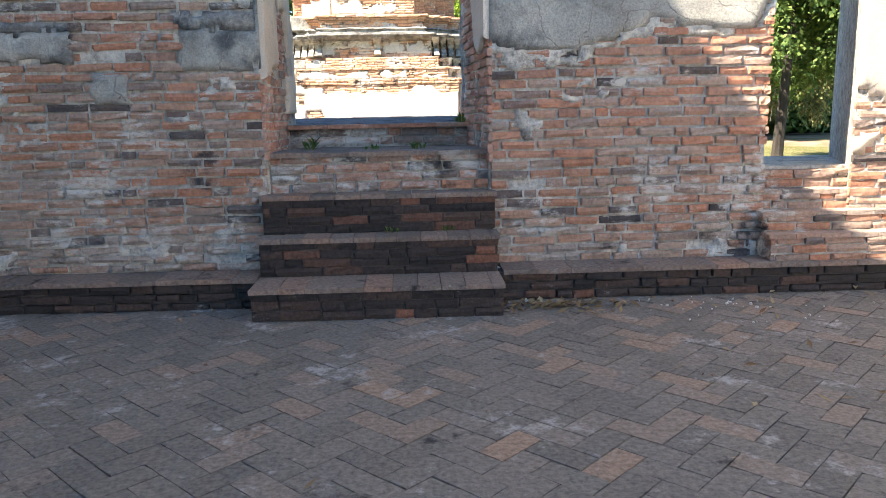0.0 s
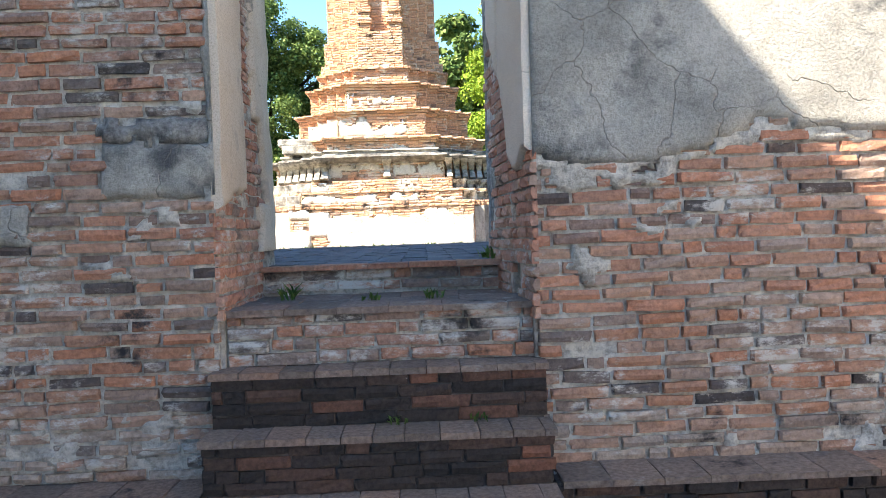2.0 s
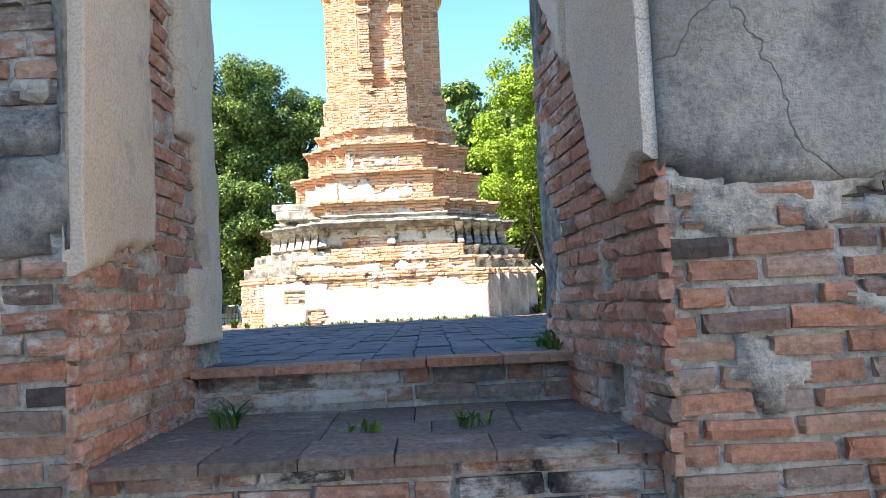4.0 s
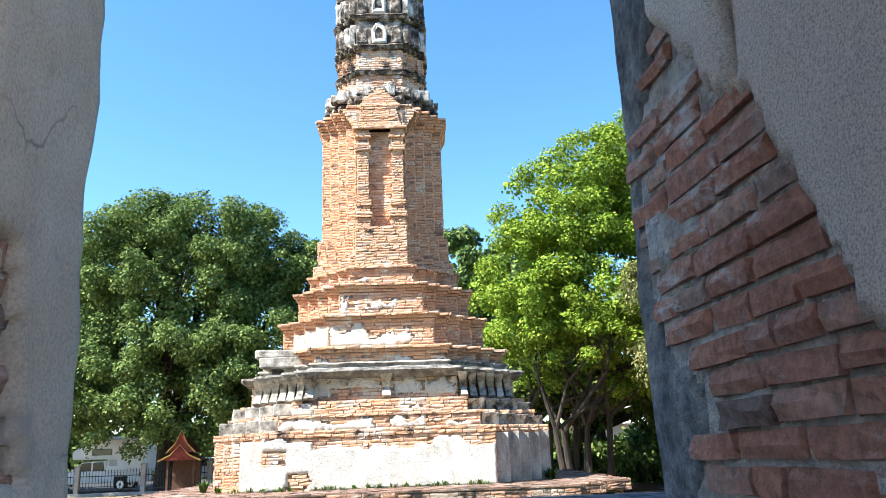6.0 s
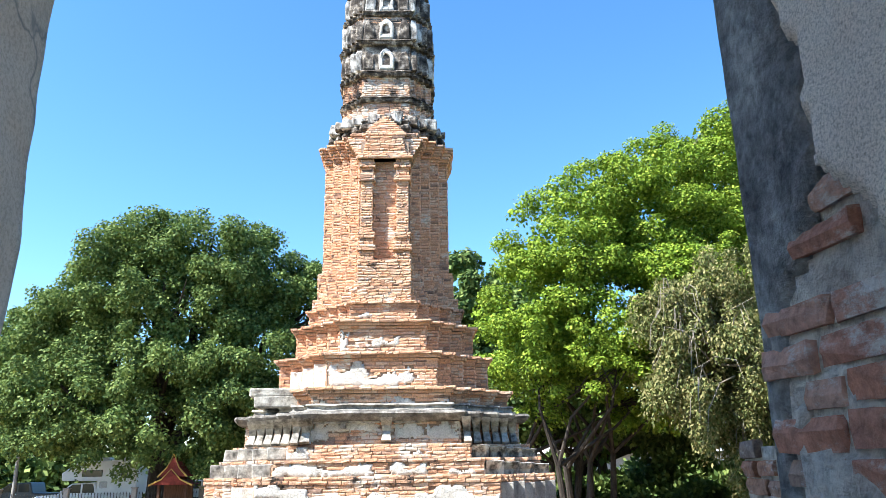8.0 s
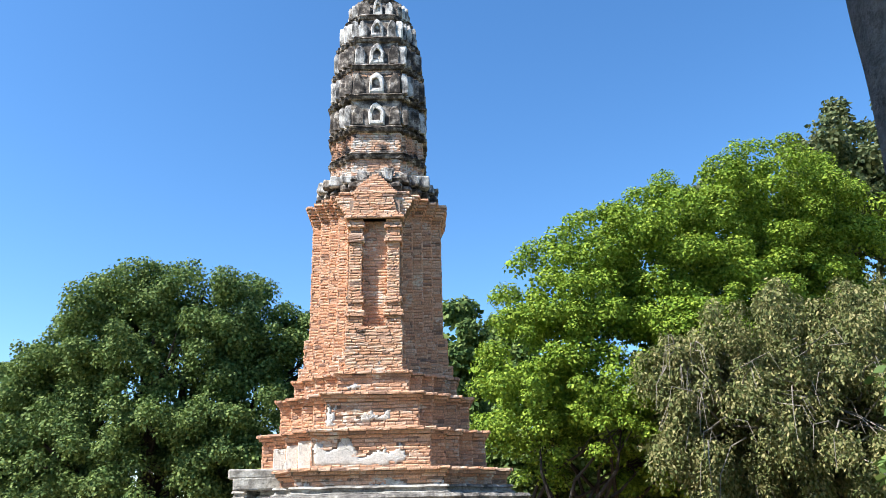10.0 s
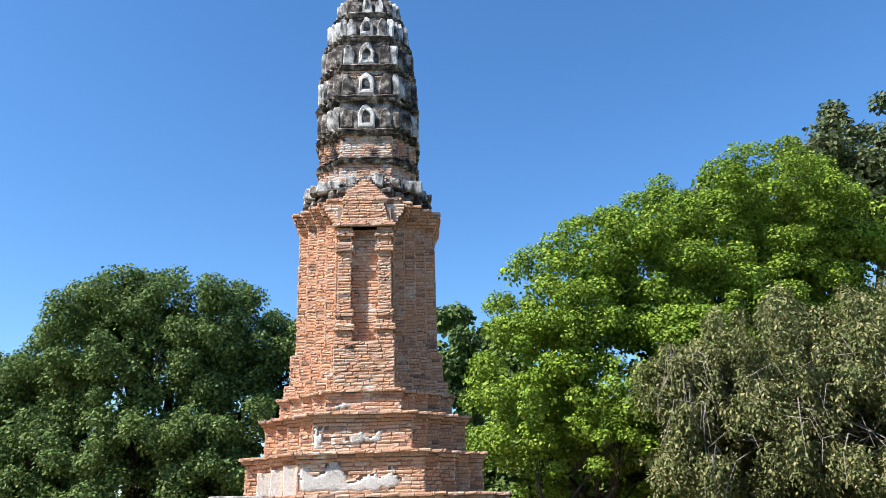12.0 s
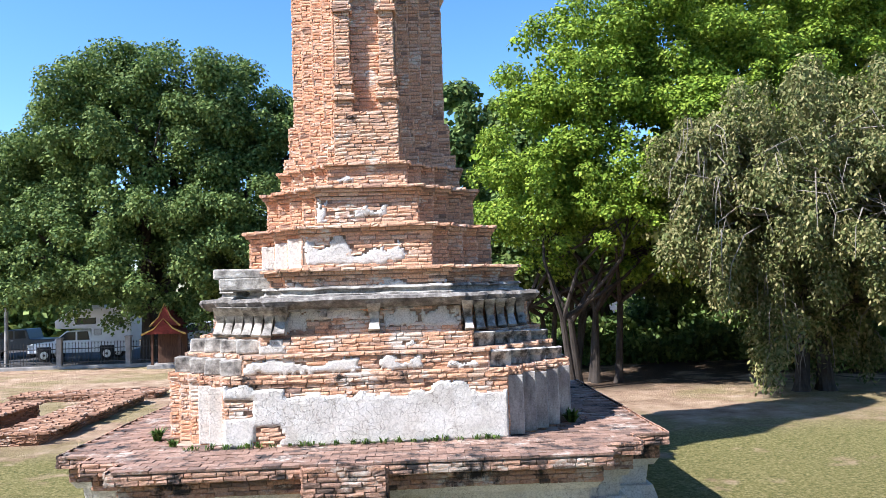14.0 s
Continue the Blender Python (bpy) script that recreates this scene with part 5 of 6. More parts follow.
# left crowns are added out of sight behind the tower to block sun
tree("shade_tree", (4.0, 37, -0.1), [((-4.0, 0, 4.0), (2.6, 2.2, 1.6)), ((-1.0, 0, 4.6), (2.8, 2.4, 1.7)), ((2.6, 0.3, 4.9), (3.0, 2.6, 1.6)), ((6.2, 0.3, 4.8), (3.2, 2.6, 1.7)), ((10, 0, 4.6), (3.4, 2.6, 1.9)), ((13.5, -0.6, 4.8), (3.4, 2.6, 2.2))], mat_leaf_dark, 60000, 0.24, "dark low trees with many thin trunks, spread to shade the ground", 0.12, 0.3, 11, 0.8, 12)
tree("banyan", (13.5, 36, -0.1), [((0, 0, 9.5), (3.8, 3, 4.2)), ((3.6, 0, 11.2), (3.6, 3, 4.2)), ((-2.8, 0, 12.4), (2.6, 2.2, 3.0)), ((-0.5, -1, 9.0), (3.0, 2.2, 2.0)), ((5.5, -1, 9.0), (3.0, 2.2, 2.0)), ((1, -1, 5), (4, 2.4, 3))], mat_leaf_lime, 60000, 0.16, "lime green tree standing behind the dusty one", 0.24, 0.0, 12, 0.95, 3)

# ---- things in the grounds ----
mat_white_paint, tw, bw = material("white_car_paint", 0.35, 0.5)
tw.links.new(ramp(tw, world_noise(tw, 1.5, 6, 0.6), [(0.3, (0.62, 0.63, 0.64)), (0.7, (0.76, 0.77, 0.78))]), bw.inputs["Base Color"])
mat_dark_paint, td, bd = material("dark_car_paint", 0.3, 0.5)
td.links.new(ramp(td, world_noise(td, 1.5, 6, 0.6), [(0.3, (0.02, 0.024, 0.03)), (0.7, (0.04, 0.045, 0.055))]), bd.inputs["Base Color"])
mat_glass, tgl, bgl = material("car_glass", 0.08, 0.5)
bgl.inputs["Base Color"].default_value = (0.02, 0.025, 0.03, 1)
mat_rubber = plain("rubber", [(0.3, (0.015, 0.015, 0.015)), (0.7, (0.035, 0.035, 0.035))], 12, 80)
mat_rim, trm, brm = material("alloy", 0.35, 0.5)
brm.inputs["Metallic"].default_value, brm.inputs["Base Color"].default_value = 1.0, (0.55, 0.56, 0.57, 1)
mat_lamp_glass, tlg, blg = material("lamp_glass", 0.15, 0.5)
blg.inputs["Base Color"].default_value = (0.6, 0.6, 0.58, 1)
mat_iron = plain("dark_iron", [(0.3, (0.03, 0.03, 0.032)), (0.7, (0.09, 0.085, 0.08))], 5, 60, 0.4, 0.003, 0.6)
mat_concrete = plain("grey_concrete", [(0.3, (0.2, 0.19, 0.18)), (0.7, (0.38, 0.36, 0.33))], 2, 40)
mat_red_roof = plain("red_roof", [(0.3, (0.12, 0.025, 0.02)), (0.7, (0.24, 0.05, 0.035))], 4, 30)
mat_gold = plain("gold_trim", [(0.3, (0.4, 0.24, 0.06)), (0.7, (0.55, 0.36, 0.1))], 6, 40, roughness=0.5)
mat_dark_wood = plain("dark_wood", [(0.3, (0.05, 0.028, 0.02)), (0.7, (0.13, 0.07, 0.045))], 5, 40, stretch=(4, 4, 0.5))
mat_asphalt = plain("asphalt", [(0.3, (0.045, 0.045, 0.048)), (0.7, (0.08, 0.078, 0.075))], 2, 60)
mat_house = plain("white_house_paint", [(0.3, (0.6, 0.59, 0.56)), (0.7, (0.76, 0.75, 0.72))], 0.6, 20)
mat_roof_grey = plain("pale_roof_sheet", [(0.3, (0.5, 0.5, 0.5)), (0.7, (0.66, 0.66, 0.66))], 0.8, 20)

road = tagged(simple("road", mat_asphalt, None, [(-70, -6, 46.2, 66, -0.4, -0.04)]), "grey asphalt road beyond the fence", "road", kind="structure")


def profile_body(name, pts, x, y0, y1, z, mat, parent, label="", bevel=0.05):
    """A body drawn in side view along x and given its width along y, with rounded edges."""
    bm = bmesh.new()
    a = [bm.verts.new((x + px, y0, z + pz)) for px, pz in pts]
    b = [bm.verts.new((x + px, y1, z + pz)) for px, pz in pts]
    n = len(pts)
    bm.faces.new(a)
    bm.faces.new(b[::-1])
    for i in range(n):
        bm.faces.new((a[(i + 1) % n], a[i], b[i], b[(i + 1) % n]))
    bmesh.ops.recalc_face_normals(bm, faces=bm.faces)
    bmesh.ops.bevel(bm, geom=list(bm.edges), offset=bevel, segments=2, affect="EDGES", profile=0.5)
    return part(name, bm, mat, parent, label)


def wheel(parent, x, y, z, r):
    bm = bmesh.new()
    bmesh.ops.create_cone(bm, cap_ends=True, segments=24, radius1=r, radius2=r, depth=0.22, matrix=Matrix.Rotation(radians(90), 4, "X"))
    bmesh.ops.bevel(bm, geom=[e for e in bm.edges if abs(e.verts[0].co.y - e.verts[1].co.y) < 0.01], offset=0.03, segments=2, affect="EDGES")
    for v in bm.verts:
        v.co += Vector((x, y, z))
    w = part("wheel", bm, mat_rubber, parent, "black tyre")
    bm = bmesh.new()
    bmesh.ops.create_cone(bm, cap_ends=True, segments=20, radius1=r * 0.64, radius2=r * 0.56, depth=0.06, matrix=Matrix.Rotation(radians(90), 4, "X"))
    for v in bm.verts:
        v.co += Vector((x, y - 0.11, z))
    part("rim", bm, mat_rim, w, "silver alloy rim")
    bm = bmesh.new()
    bmesh.ops.create_cone(bm, cap_ends=True, segments=12, radius1=r * 0.2, radius2=r * 0.16, depth=0.03, matrix=Matrix.Translation((x, y - 0.15, z)) @ Matrix.Rotation(radians(90), 4, "X"))
    part("hub_cap", bm, mat_iron, w, "dark hub cap")


def pickup(name, at, label, paint, camper, flip=1):
    """A pickup that points to -x; camper: a living box on its bed."""
    top = empty(name, label, "vehicle", at=at)
    body = [(0.0, 0.45), (0.03, 0.8), (0.2, 0.98), (1.35, 1.08), (2.05, 1.62), (3.3, 1.66), (3.5, 1.05), (5.3, 1.05), (5.3, 0.45)]
    profile_body("body", body, 0, 0.0, 1.75, 0, paint, top)
    part_glass = [(1.5, 1.12), (2.1, 1.55), (2.55, 1.57), (2.55, 1.12)]
    profile_body("side_window", part_glass, 0, -0.02, 0.05, 0, mat_glass, top, "dark side window", 0.01)
    profile_body("side_window", [(2.65, 1.12), (2.65, 1.57), (3.2, 1.58), (3.3, 1.12)], 0, -0.02, 0.05, 0, mat_glass, top, "dark side window", 0.01)
    profile_body("windscreen", [(1.4, 1.12), (1.42, 1.1), (2.02, 1.58), (2.0, 1.6)], 0, 0.15, 1.6, 0, mat_glass, top, "dark windscreen", 0.004)
    simple("bumper", mat_rubber, top, [(-0.06, 0.2, 0.03, 1.72, 0.36, 0.55)], "dark bumper", 0.03)
    simple("headlight", mat_lamp_glass, top, [(0.0, 0.3, -0.015, 0.25, 0.78, 0.92)], "clear headlight", 0.03)
    simple("tail_light", mat_red_roof, top, [(5.2, 5.32, -0.015, 0.12, 0.75, 1.0)], "red tail light", 0.01)
    simple("door_handle", mat_rim, top, [(2.4, 2.55, -0.03, 0.02, 0.98, 1.02)], "", 0.008)
    simple("mirror", paint, top, [(1.55, 1.68, -0.2, 0.0, 1.1, 1.25)], "", 0.02)
    for ax in (0.5, 3.8):
        simple("wheel_arch", mat_rubber, top, [(ax, ax + 0.8, -0.012, 0.3, 0.35, 0.82)], "dark wheel arch", 0.05)
    for wx in (0.9, 4.2):
        wheel(top, wx, 0.1, 0.36, 0.36)
        wheel(top, wx, 1.62, 0.36, 0.36)
    if camper:
        box_part = profile_body("camper_box", [(1.55, 1.75), (1.5, 2.15), (2.4, 2.75), (5.5, 2.85), (5.55, 1.0), (3.45, 1.0), (3.45, 1.72)], 0, -0.15, 1.95, 0, paint, top, "white camper box over the cab")
        simple("camper_window", mat_glass, box_part, [(4.7, 5.05, -0.17, -0.1, 1.85, 2.25)], "dark small window", 0.02)
        simple("camper_window", mat_glass, box_part, [(2.6, 3.7, -0.17, -0.1, 1.95, 2.3)], "dark long window", 0.02)
        for hx in (3.2, 4.5):
            simple("roof_hatch", paint, box_part, [(hx, hx + 0.55, 0.5, 1.2, 2.78, 2.96)], "", 0.03)
        simple("decal", mat_roof_grey, box_part, [(3.6, 4.0, -0.165, -0.14, 1.35, 1.7)], "grey round decal", 0.05)
    return top


pickup("camper_van", (-21.0, 49.0, -0.04), "white pickup with a camper box parked by the road", mat_white_paint, True)
pickup("pickup", (-16.2, 55.0, -0.04), "white pickup parked behind the camper", mat_white_paint, False)
pickup("pickup", (-26.4, 53.0, -0.04), "dark pickup parked on the road", mat_dark_paint, False)

# fence along the road
fence = empty("iron_fence", "dark iron picket fence with concrete posts", "fence", at=(0, 0, 0))
post_bm = bmesh.new()
box(post_bm, -0.12, 0.12, -0.12, 0.12, -0.3, 1.35, 0.02)
box(post_bm, -0.15, 0.15, -0.15, 0.15, 1.35, 1.42, 0.015)
post = part("post", post_bm, mat_concrete, fence)
posts_at = [-34 + 3.3 * i for i in range(9)]
post.location = (posts_at[0], 45.2, 0)
for x in posts_at[1:]:
    p = new("post", post.data)
    p.parent, p.location = fence, (x, 45.2, 0)
bm = bmesh.new()
tube(bm, [(0, 0, 0.1), (0, 0, 1.1)], [0.014, 0.014], 5)
tube(bm, [(0, 0, 1.1), (0, 0, 1.2)], [0.03, 0.002], 5)
picket = part("picket", bm, mat_iron, fence)
picket.location = (-33.8, 45.2, 0)
for i in range(1, 170):
    p = new("picket", picket.data)
    p.parent, p.location = fence, (-33.8 + 0.155 * i, 45.2, 0)
for z in (0.2, 0.85):
    simple("rail", mat_iron, fence, [(-34, -7.6, 45.18, 45.22, z, z + 0.04)])
simple("kerb", mat_concrete, fence, [(-34, -7.6, 45.05, 45.35, -0.3, 0.06)], "concrete kerb under the fence", 0.02)


def shrine(at):
    """A small roofed shelter on four posts, with two stacked gabled roofs."""
    top = empty("roofed_shelter", "small dark wooden shelter with a stacked red roof", "shelter", at=at)
    top.scale = (0.85, 0.8, 0.95)
    for x in (-0.75, 0.75):
        for y in (-0.6, 0.6):
            simple("post", mat_dark_wood, top, [(x - 0.07, x + 0.07, y - 0.07, y + 0.07, -0.1, 1.75)], "", 0.01)
    simple("plinth", mat_concrete, top, [(-1.0, 1.0, -0.85, 0.85, -0.2, 0.18)], "grey plinth", 0.02)
    simple("back_panel", mat_dark_wood, top, [(-0.7, 0.7, 0.5, 0.56, 0.2, 1.7)], "dark back panel")
    for w, z0, h, d in ((1.15, 1.7, 0.62, 1.05), (0.78, 2.1, 0.95, 0.8)):
        bm = bmesh.new()
        prof = [(-w, z0), (-w * 0.45, z0 + h * 0.42), (0, z0 + h), (w * 0.45, z0 + h * 0.42), (w, z0)]
        a = [bm.verts.new((x, -d, z)) for x, z in prof]
        b = [bm.verts.new((x, d, z)) for x, z in prof]
        for i in range(4):
            bm.faces.new((a[i], a[i + 1], b[i + 1], b[i]))
        bm.faces.new(a[::-1])
        bm.faces.new(b)
        bm.faces.new((a[0], b[0], b[4], a[4]))
        bmesh.ops.recalc_face_normals(bm, faces=bm.faces)
        roof = part("roof", bm, mat_red_roof, top, "red gabled roof")
        bm = bmesh.new()
        tube(bm, [(-w - .05, -d - .02, z0 - .02), (-w * 0.45, -d - .02, z0 + h * 0.44), (0, -d - .02, z0 + h + 0.15)], [0.05, 0.035, 0.012], 5)
        tube(bm, [(w + .05, -d - .02, z0 - .02), (w * 0.45, -d - .02, z0 + h * 0.44), (0, -d - .02, z0 + h + 0.15)], [0.05, 0.035, 0.012], 5)
        part("gable_trim", bm, mat_gold, roof, "gold gable trim")


shrine((-11.9, 44.2, -0.1))

# low brick footings on the lawn
mat_footing = brick_material("footing_brick", [(0.0, (0.34, 0.19, 0.12)), (0.5, (0.4, 0.24, 0.155)), (1.0, (0.22, 0.13, 0.09))], (0.5, 0.42, 0.34), 0.8, 0.95)


def footing(x0, x1, y0, y1, h, seed, turn=0.0):
    top = tagged(new("brick_footing"), "low ruined brick footing in the grass", "ruin", "footings on the lawn")
    top.location = ((x0 + x1) / 2, (y0 + y1) / 2, -0.1)
    top.rotation_euler[2] = turn
    w, d = (x1 - x0) / 2, (y1 - y0) / 2
    simple("masonry", mat_footing, top, [(-w + .03, w - .03, -d + .03, d - .03, -0.2, h - 0.05)], "earthy brick core", 0.0, 0.02)
    rows = []
    for a, b, dd, out in plan_edges([(-w, -d), (w, -d), (w, d), (-w, d)]):
        rows += courses(a - out * 0.03, dd, out, (b - a).length, h - 0.04, lambda u, v: random.Random(int(u * 9) + seed).random() > 0.15 or v < h * 0.5, seed=seed, depth=0.05, rough=1.2)
    rng = random.Random(seed)
    yy = -d
    while yy < d:
        xx = -w + rng.uniform(-.1, 0)
        while xx < w:
            if rng.random() > 0.15:
                rows.append((Vector((xx + 0.14, yy + 0.07, h - 0.07)), Vector((1, 0, 0)), Vector((0, 0, 1)), Vector((0, -1, 0)), 0.27, 0.07 * rng.uniform(0.5, 1.4), 0.13))
            xx += 0.28
        yy += 0.14
    lay(rows, mat_footing, top, 80, lambda r: r[0].y, "brick", "eroded bricks of the footing")


footing(-10.0, -8.9, 25.8, 32.5, 0.32, 41)
footing(-13.0, -10.7, 23.0, 29.5, 0.55, 42)
footing(-13.5, -8.8, 33.2, 34.4, 0.25, 43)

# hedge and far buildings behind the trees
def foliage(name, x0, x1, y0, y1, z1, n, size, mat, label, category, seed):
    rng = np.random.RandomState(seed)
    P = np.stack([rng.uniform(x0, x1, n), rng.uniform(y0, y1, n), -0.1 + z1 * rng.uniform(0, 1, n) ** 0.8], 1)
    P[:, 2] *= 0.65 + 0.35 * np.sin(P[:, 0] * 1.7) * np.sin(P[:, 0] * 0.6 + 1)
    a = rng.normal(size=(n, 3))
    a /= np.linalg.norm(a, axis=1)[:, None]
    b = np.cross(a, rng.normal(size=(n, 3)))
    b /= np.linalg.norm(b, axis=1)[:, None]
    L = size * rng.uniform(0.6, 1.4, n)[:, None]
    q = np.stack([P, P + a * L * 0.5 + b * L * 0.28, P + a * L, P + a * L * 0.5 - b * L * 0.28], 1).reshape(-1, 3)
    ob = mesh_object(name, q.tolist(), [(4 * i, 4 * i + 1, 4 * i + 2, 4 * i + 3) for i in range(n)], mat)
    return tagged(ob, label, category, kind="stuff")


foliage("undergrowth", 2.5, 30, 45, 50, 2.6, 16000, 0.4, mat_leaf_dark, "dark shaded undergrowth beneath the trees", "bushes", 31)
foliage("undergrowth", 1.5, 20, 42, 44.5, 2.8, 16000, 0.34, mat_leaf_dark, "dark shaded undergrowth beneath the trees", "bushes", 35)
foliage("undergrowth", 4.5, 14, 38, 40.5, 1.5, 12000, 0.28, mat_leaf_dark, "dark shaded undergrowth beneath the trees", "bushes", 36)
foliage("undergrowth", 13, 26, 33, 38, 1.8, 9000, 0.32, mat_leaf_dark, "dark shaded undergrowth beneath the trees", "bushes", 32)
foliage("hedge", -70, -6, 68, 72, 6.0, 26000, 0.7, mat_leaf_dark, "dark far line of trees beyond the road", "bushes", 33)
foliage("hedge", -5, 60, 84, 90, 9.0, 24000, 0.9, mat_leaf_dark, "dark far line of trees behind the buildings", "bushes", 34)


def house(name, x0, x1, y0, y1, h, roof_h, windows, label):
    top = empty(name, label, "building", at=(0, 0, 0))
    simple("wall", mat_house, top, [(x0, x1, y0, y1, -0.3, h)], "white painted wall")
    bm = bmesh.new()
    pts = [(x0 - .6, y0 - .8, h), (x1 + .6, y0 - .8, h), (x1 + .6, y1 + .6, h), (x0 - .6, y1 + .6, h), (x0 - .6, (y0 + y1) / 2, h + roof_h), (x1 + .6, (y0 + y1) / 2, h + roof_h)]
    v = [bm.verts.new(p) for p in pts]
    for f in ((0, 1, 5, 4), (2, 3, 4, 5), (1, 2, 5), (3, 0, 4), (3, 2, 1, 0)):
        bm.faces.new([v[i] for i in f])
    part("roof", bm, mat_roof_grey, top, "pale sheet roof")
    for i in range(windows):
        x = x0 + (i + 0.5) * (x1 - x0) / windows
        w = simple("window", mat_house, top, [(x - 0.75, x + 0.75, y0 - 0.06, y0 + 0.02, 0.9, 2.4)], "framed window", 0.01)
        for px in (x - 0.65, x + 0.03):
            simple("pane", mat_glass, w, [(px, px + 0.62, y0 - 0.08, y0 - 0.04, 1.0, 2.3)], "dark glass")


house("low_building", 7, 30, 66, 74, 3.0, 1.6, 6, "long low white building behind the trees")
house("white_building", 3.0, 8.5, 76, 82, 7.0, 3.0, 2, "tall white building far behind the trees")

# poles by the road
for x, h in ((-22.6, 7.5), (-20.9, 4.0)):
    bm = bmesh.new()
    tube(bm, [(x, 46.8, -0.3), (x, 46.8, h)], [0.11, 0.08], 10)
    pole = part("utility_pole", bm, mat_concrete, None)
    tagged(pole, "slim grey concrete pole beside the road", "pole")


# ---- small things by the steps and on the terrace ----
mat_dry = leaf_material("dry_leaves", (0.16, 0.09, 0.045), (0.28, 0.18, 0.09), (0.4, 0.3, 0.17))
mat_weed = leaf_material("weed_leaves", (0.05, 0.1, 0.02), (0.09, 0.16, 0.03), (0.16, 0.22, 0.05))


def litter(name, spots, size, mat, label, seed):
    rng = random.Random(seed)
    V, F = [], []
    for x, y, z, r, n in spots:
        for _ in range(n):
            a, d = rng.uniform(0, 6.28), r * math.sqrt(rng.random())
            c = Vector((x + d * math.cos(a) * 1.6, y + d * math.sin(a) * 0.6, z + rng.uniform(0.003, 0.03)))
            l, w = size * rng.uniform(0.6, 1.3), size * rng.uniform(0.22, 0.4)
            q = Euler((rng.uniform(-.5, .5), rng.uniform(-.5, .5), rng.uniform(0, 6.28))).to_quaternion()
            k = len(V)
            V += [(c + q @ Vector(p))[:] for p in ((-l / 2, 0, 0), (0, -w / 2, 0.25 * w), (l / 2, 0, 0.1 * l), (0, w / 2, 0.25 * w))]
            F += [(k, k + 1, k + 2), (k, k + 2, k + 3)]
    return tagged(mesh_object(name, V, F, mat), label, "leaves", kind="stuff")


litter("dry_leaf_litter", [(0.85, 5.42, 0, 0.16, 45), (1.15, 5.38, 0, 0.2, 60), (1.0, 5.3, 0, 0.25, 25), (1.9, 5.2, 0, 0.5, 14), (3.0, 5.3, 0, 0.5, 10), (0.4, 3.2, 0, 1.6, 10), (1.6, 4.0, 0, 1.0, 8)], 0.085, mat_dry, "brown dry leaves blown against the plinth", 3)


def rubble(name, spots, mat, label, seed):
    rng = random.Random(seed)
    bm = bmesh.new()
    for x, y, z, r, n, s in spots:
        for _ in range(n):
            a, d = rng.uniform(0, 6.28), r * math.sqrt(rng.random())
            k = s * rng.uniform(0.4, 1.3)
            m = Matrix.Translation((x + d * math.cos(a) * 1.5, y + d * math.sin(a) * 0.6, z + 0.3 * k)) @ Euler((rng.random(), rng.random(), rng.random() * 6)).to_matrix().to_4x4() @ Matrix.Diagonal((k, k * 0.8, k * 0.6, 1))
            bmesh.ops.create_icosphere(bm, subdivisions=1, radius=0.8, matrix=m)
    ob = part(name, bm, mat, None)
    return tagged(ob, label, "rubble", kind="stuff")


rubble("plaster_crumbs", [(1.9, 5.3, 0, 0.4, 26, 0.014), (0.76, 5.55, 0, 0.1, 8, 0.025), (0.7, 5.75, 0.18, 0.06, 6, 0.035), (2.4, 5.1, 0, 0.5, 18, 0.012)], mat_white, "white crumbs of fallen plaster on the floor", 4)
rubble("brick_crumbs", [(-1.2, 5.4, 0, 0.3, 14, 0.02), (1.4, 5.45, 0, 0.4, 14, 0.02), (0.5, 6.95, 1.03, 0.06, 5, 0.035), (-0.2, 4.2, 0, 1.2, 12, 0.012)], mat_footing, "small brick crumbs on the floor", 5)


def weed(at, n, h, seed):
    rng = random.Random(seed)
    V, F = [], []
    for _ in range(n):
        a = rng.uniform(0, 6.28)
        base = Vector((rng.uniform(-.05, .05), rng.uniform(-.04, .04), 0))
        d = Vector((math.cos(a), math.sin(a), 0))
        s = Vector((-d.y, d.x, 0))
        l, out, w = h * rng.uniform(0.5, 1.1), h * rng.uniform(0.2, 0.9), h * rng.uniform(0.07, 0.14)
        pts = [base, base + d * out * 0.4 + Vector((0, 0, l * 0.6)), base + d * out + Vector((0, 0, l * rng.uniform(0.6, 1.0)))]
        k = len(V)
        V += [(pts[0] - s * w * .3)[:], (pts[0] + s * w * .3)[:], (pts[1] + s * w)[:], (pts[1] - s * w)[:], pts[2][:]]
        F += [(k, k + 1, k + 2, k + 3), (k + 3, k + 2, k + 4)]
    ob = mesh_object("weed", V, F, mat_weed)
    ob.location = at
    return tagged(ob, "small green weed growing from a joint", "weed", "weeds", "stuff")


WEEDS = [(0.5, 7.06, 1.2, 34, 0.09), (0.47, 7.2, 1.2, 26, 0.08), (0.53, 6.92, 1.2, 24, 0.07), (0.1, 6.3, 1.02, 24, 0.07), (-0.25, 6.28, 1.02, 18, 0.06), (-0.75, 6.5, 1.02, 16, 0.12),
         (-0.1, 5.72, 0.48, 16, 0.05), (0.3, 5.72, 0.48, 14, 0.05)]
for i in range(26):
    WEEDS.append((PX - 2.6 + 0.18 * i + 0.05 * math.sin(i * 5), PY - 3.27, PLAT, 14, 0.07 + 0.05 * abs(math.sin(i * 2.3))))
WEEDS += [(PX - 3.3, PY - 2.4, PLAT, 50, 0.22), (PX + 3.2, PY - 2.2, PLAT, 50, 0.25), (PX - 2.9, PY - 2.9, PLAT, 30, 0.14)]
for i, (x, y, z, n, h) in enumerate(WEEDS):
    weed((x, y, z), n, h, 60 + i)

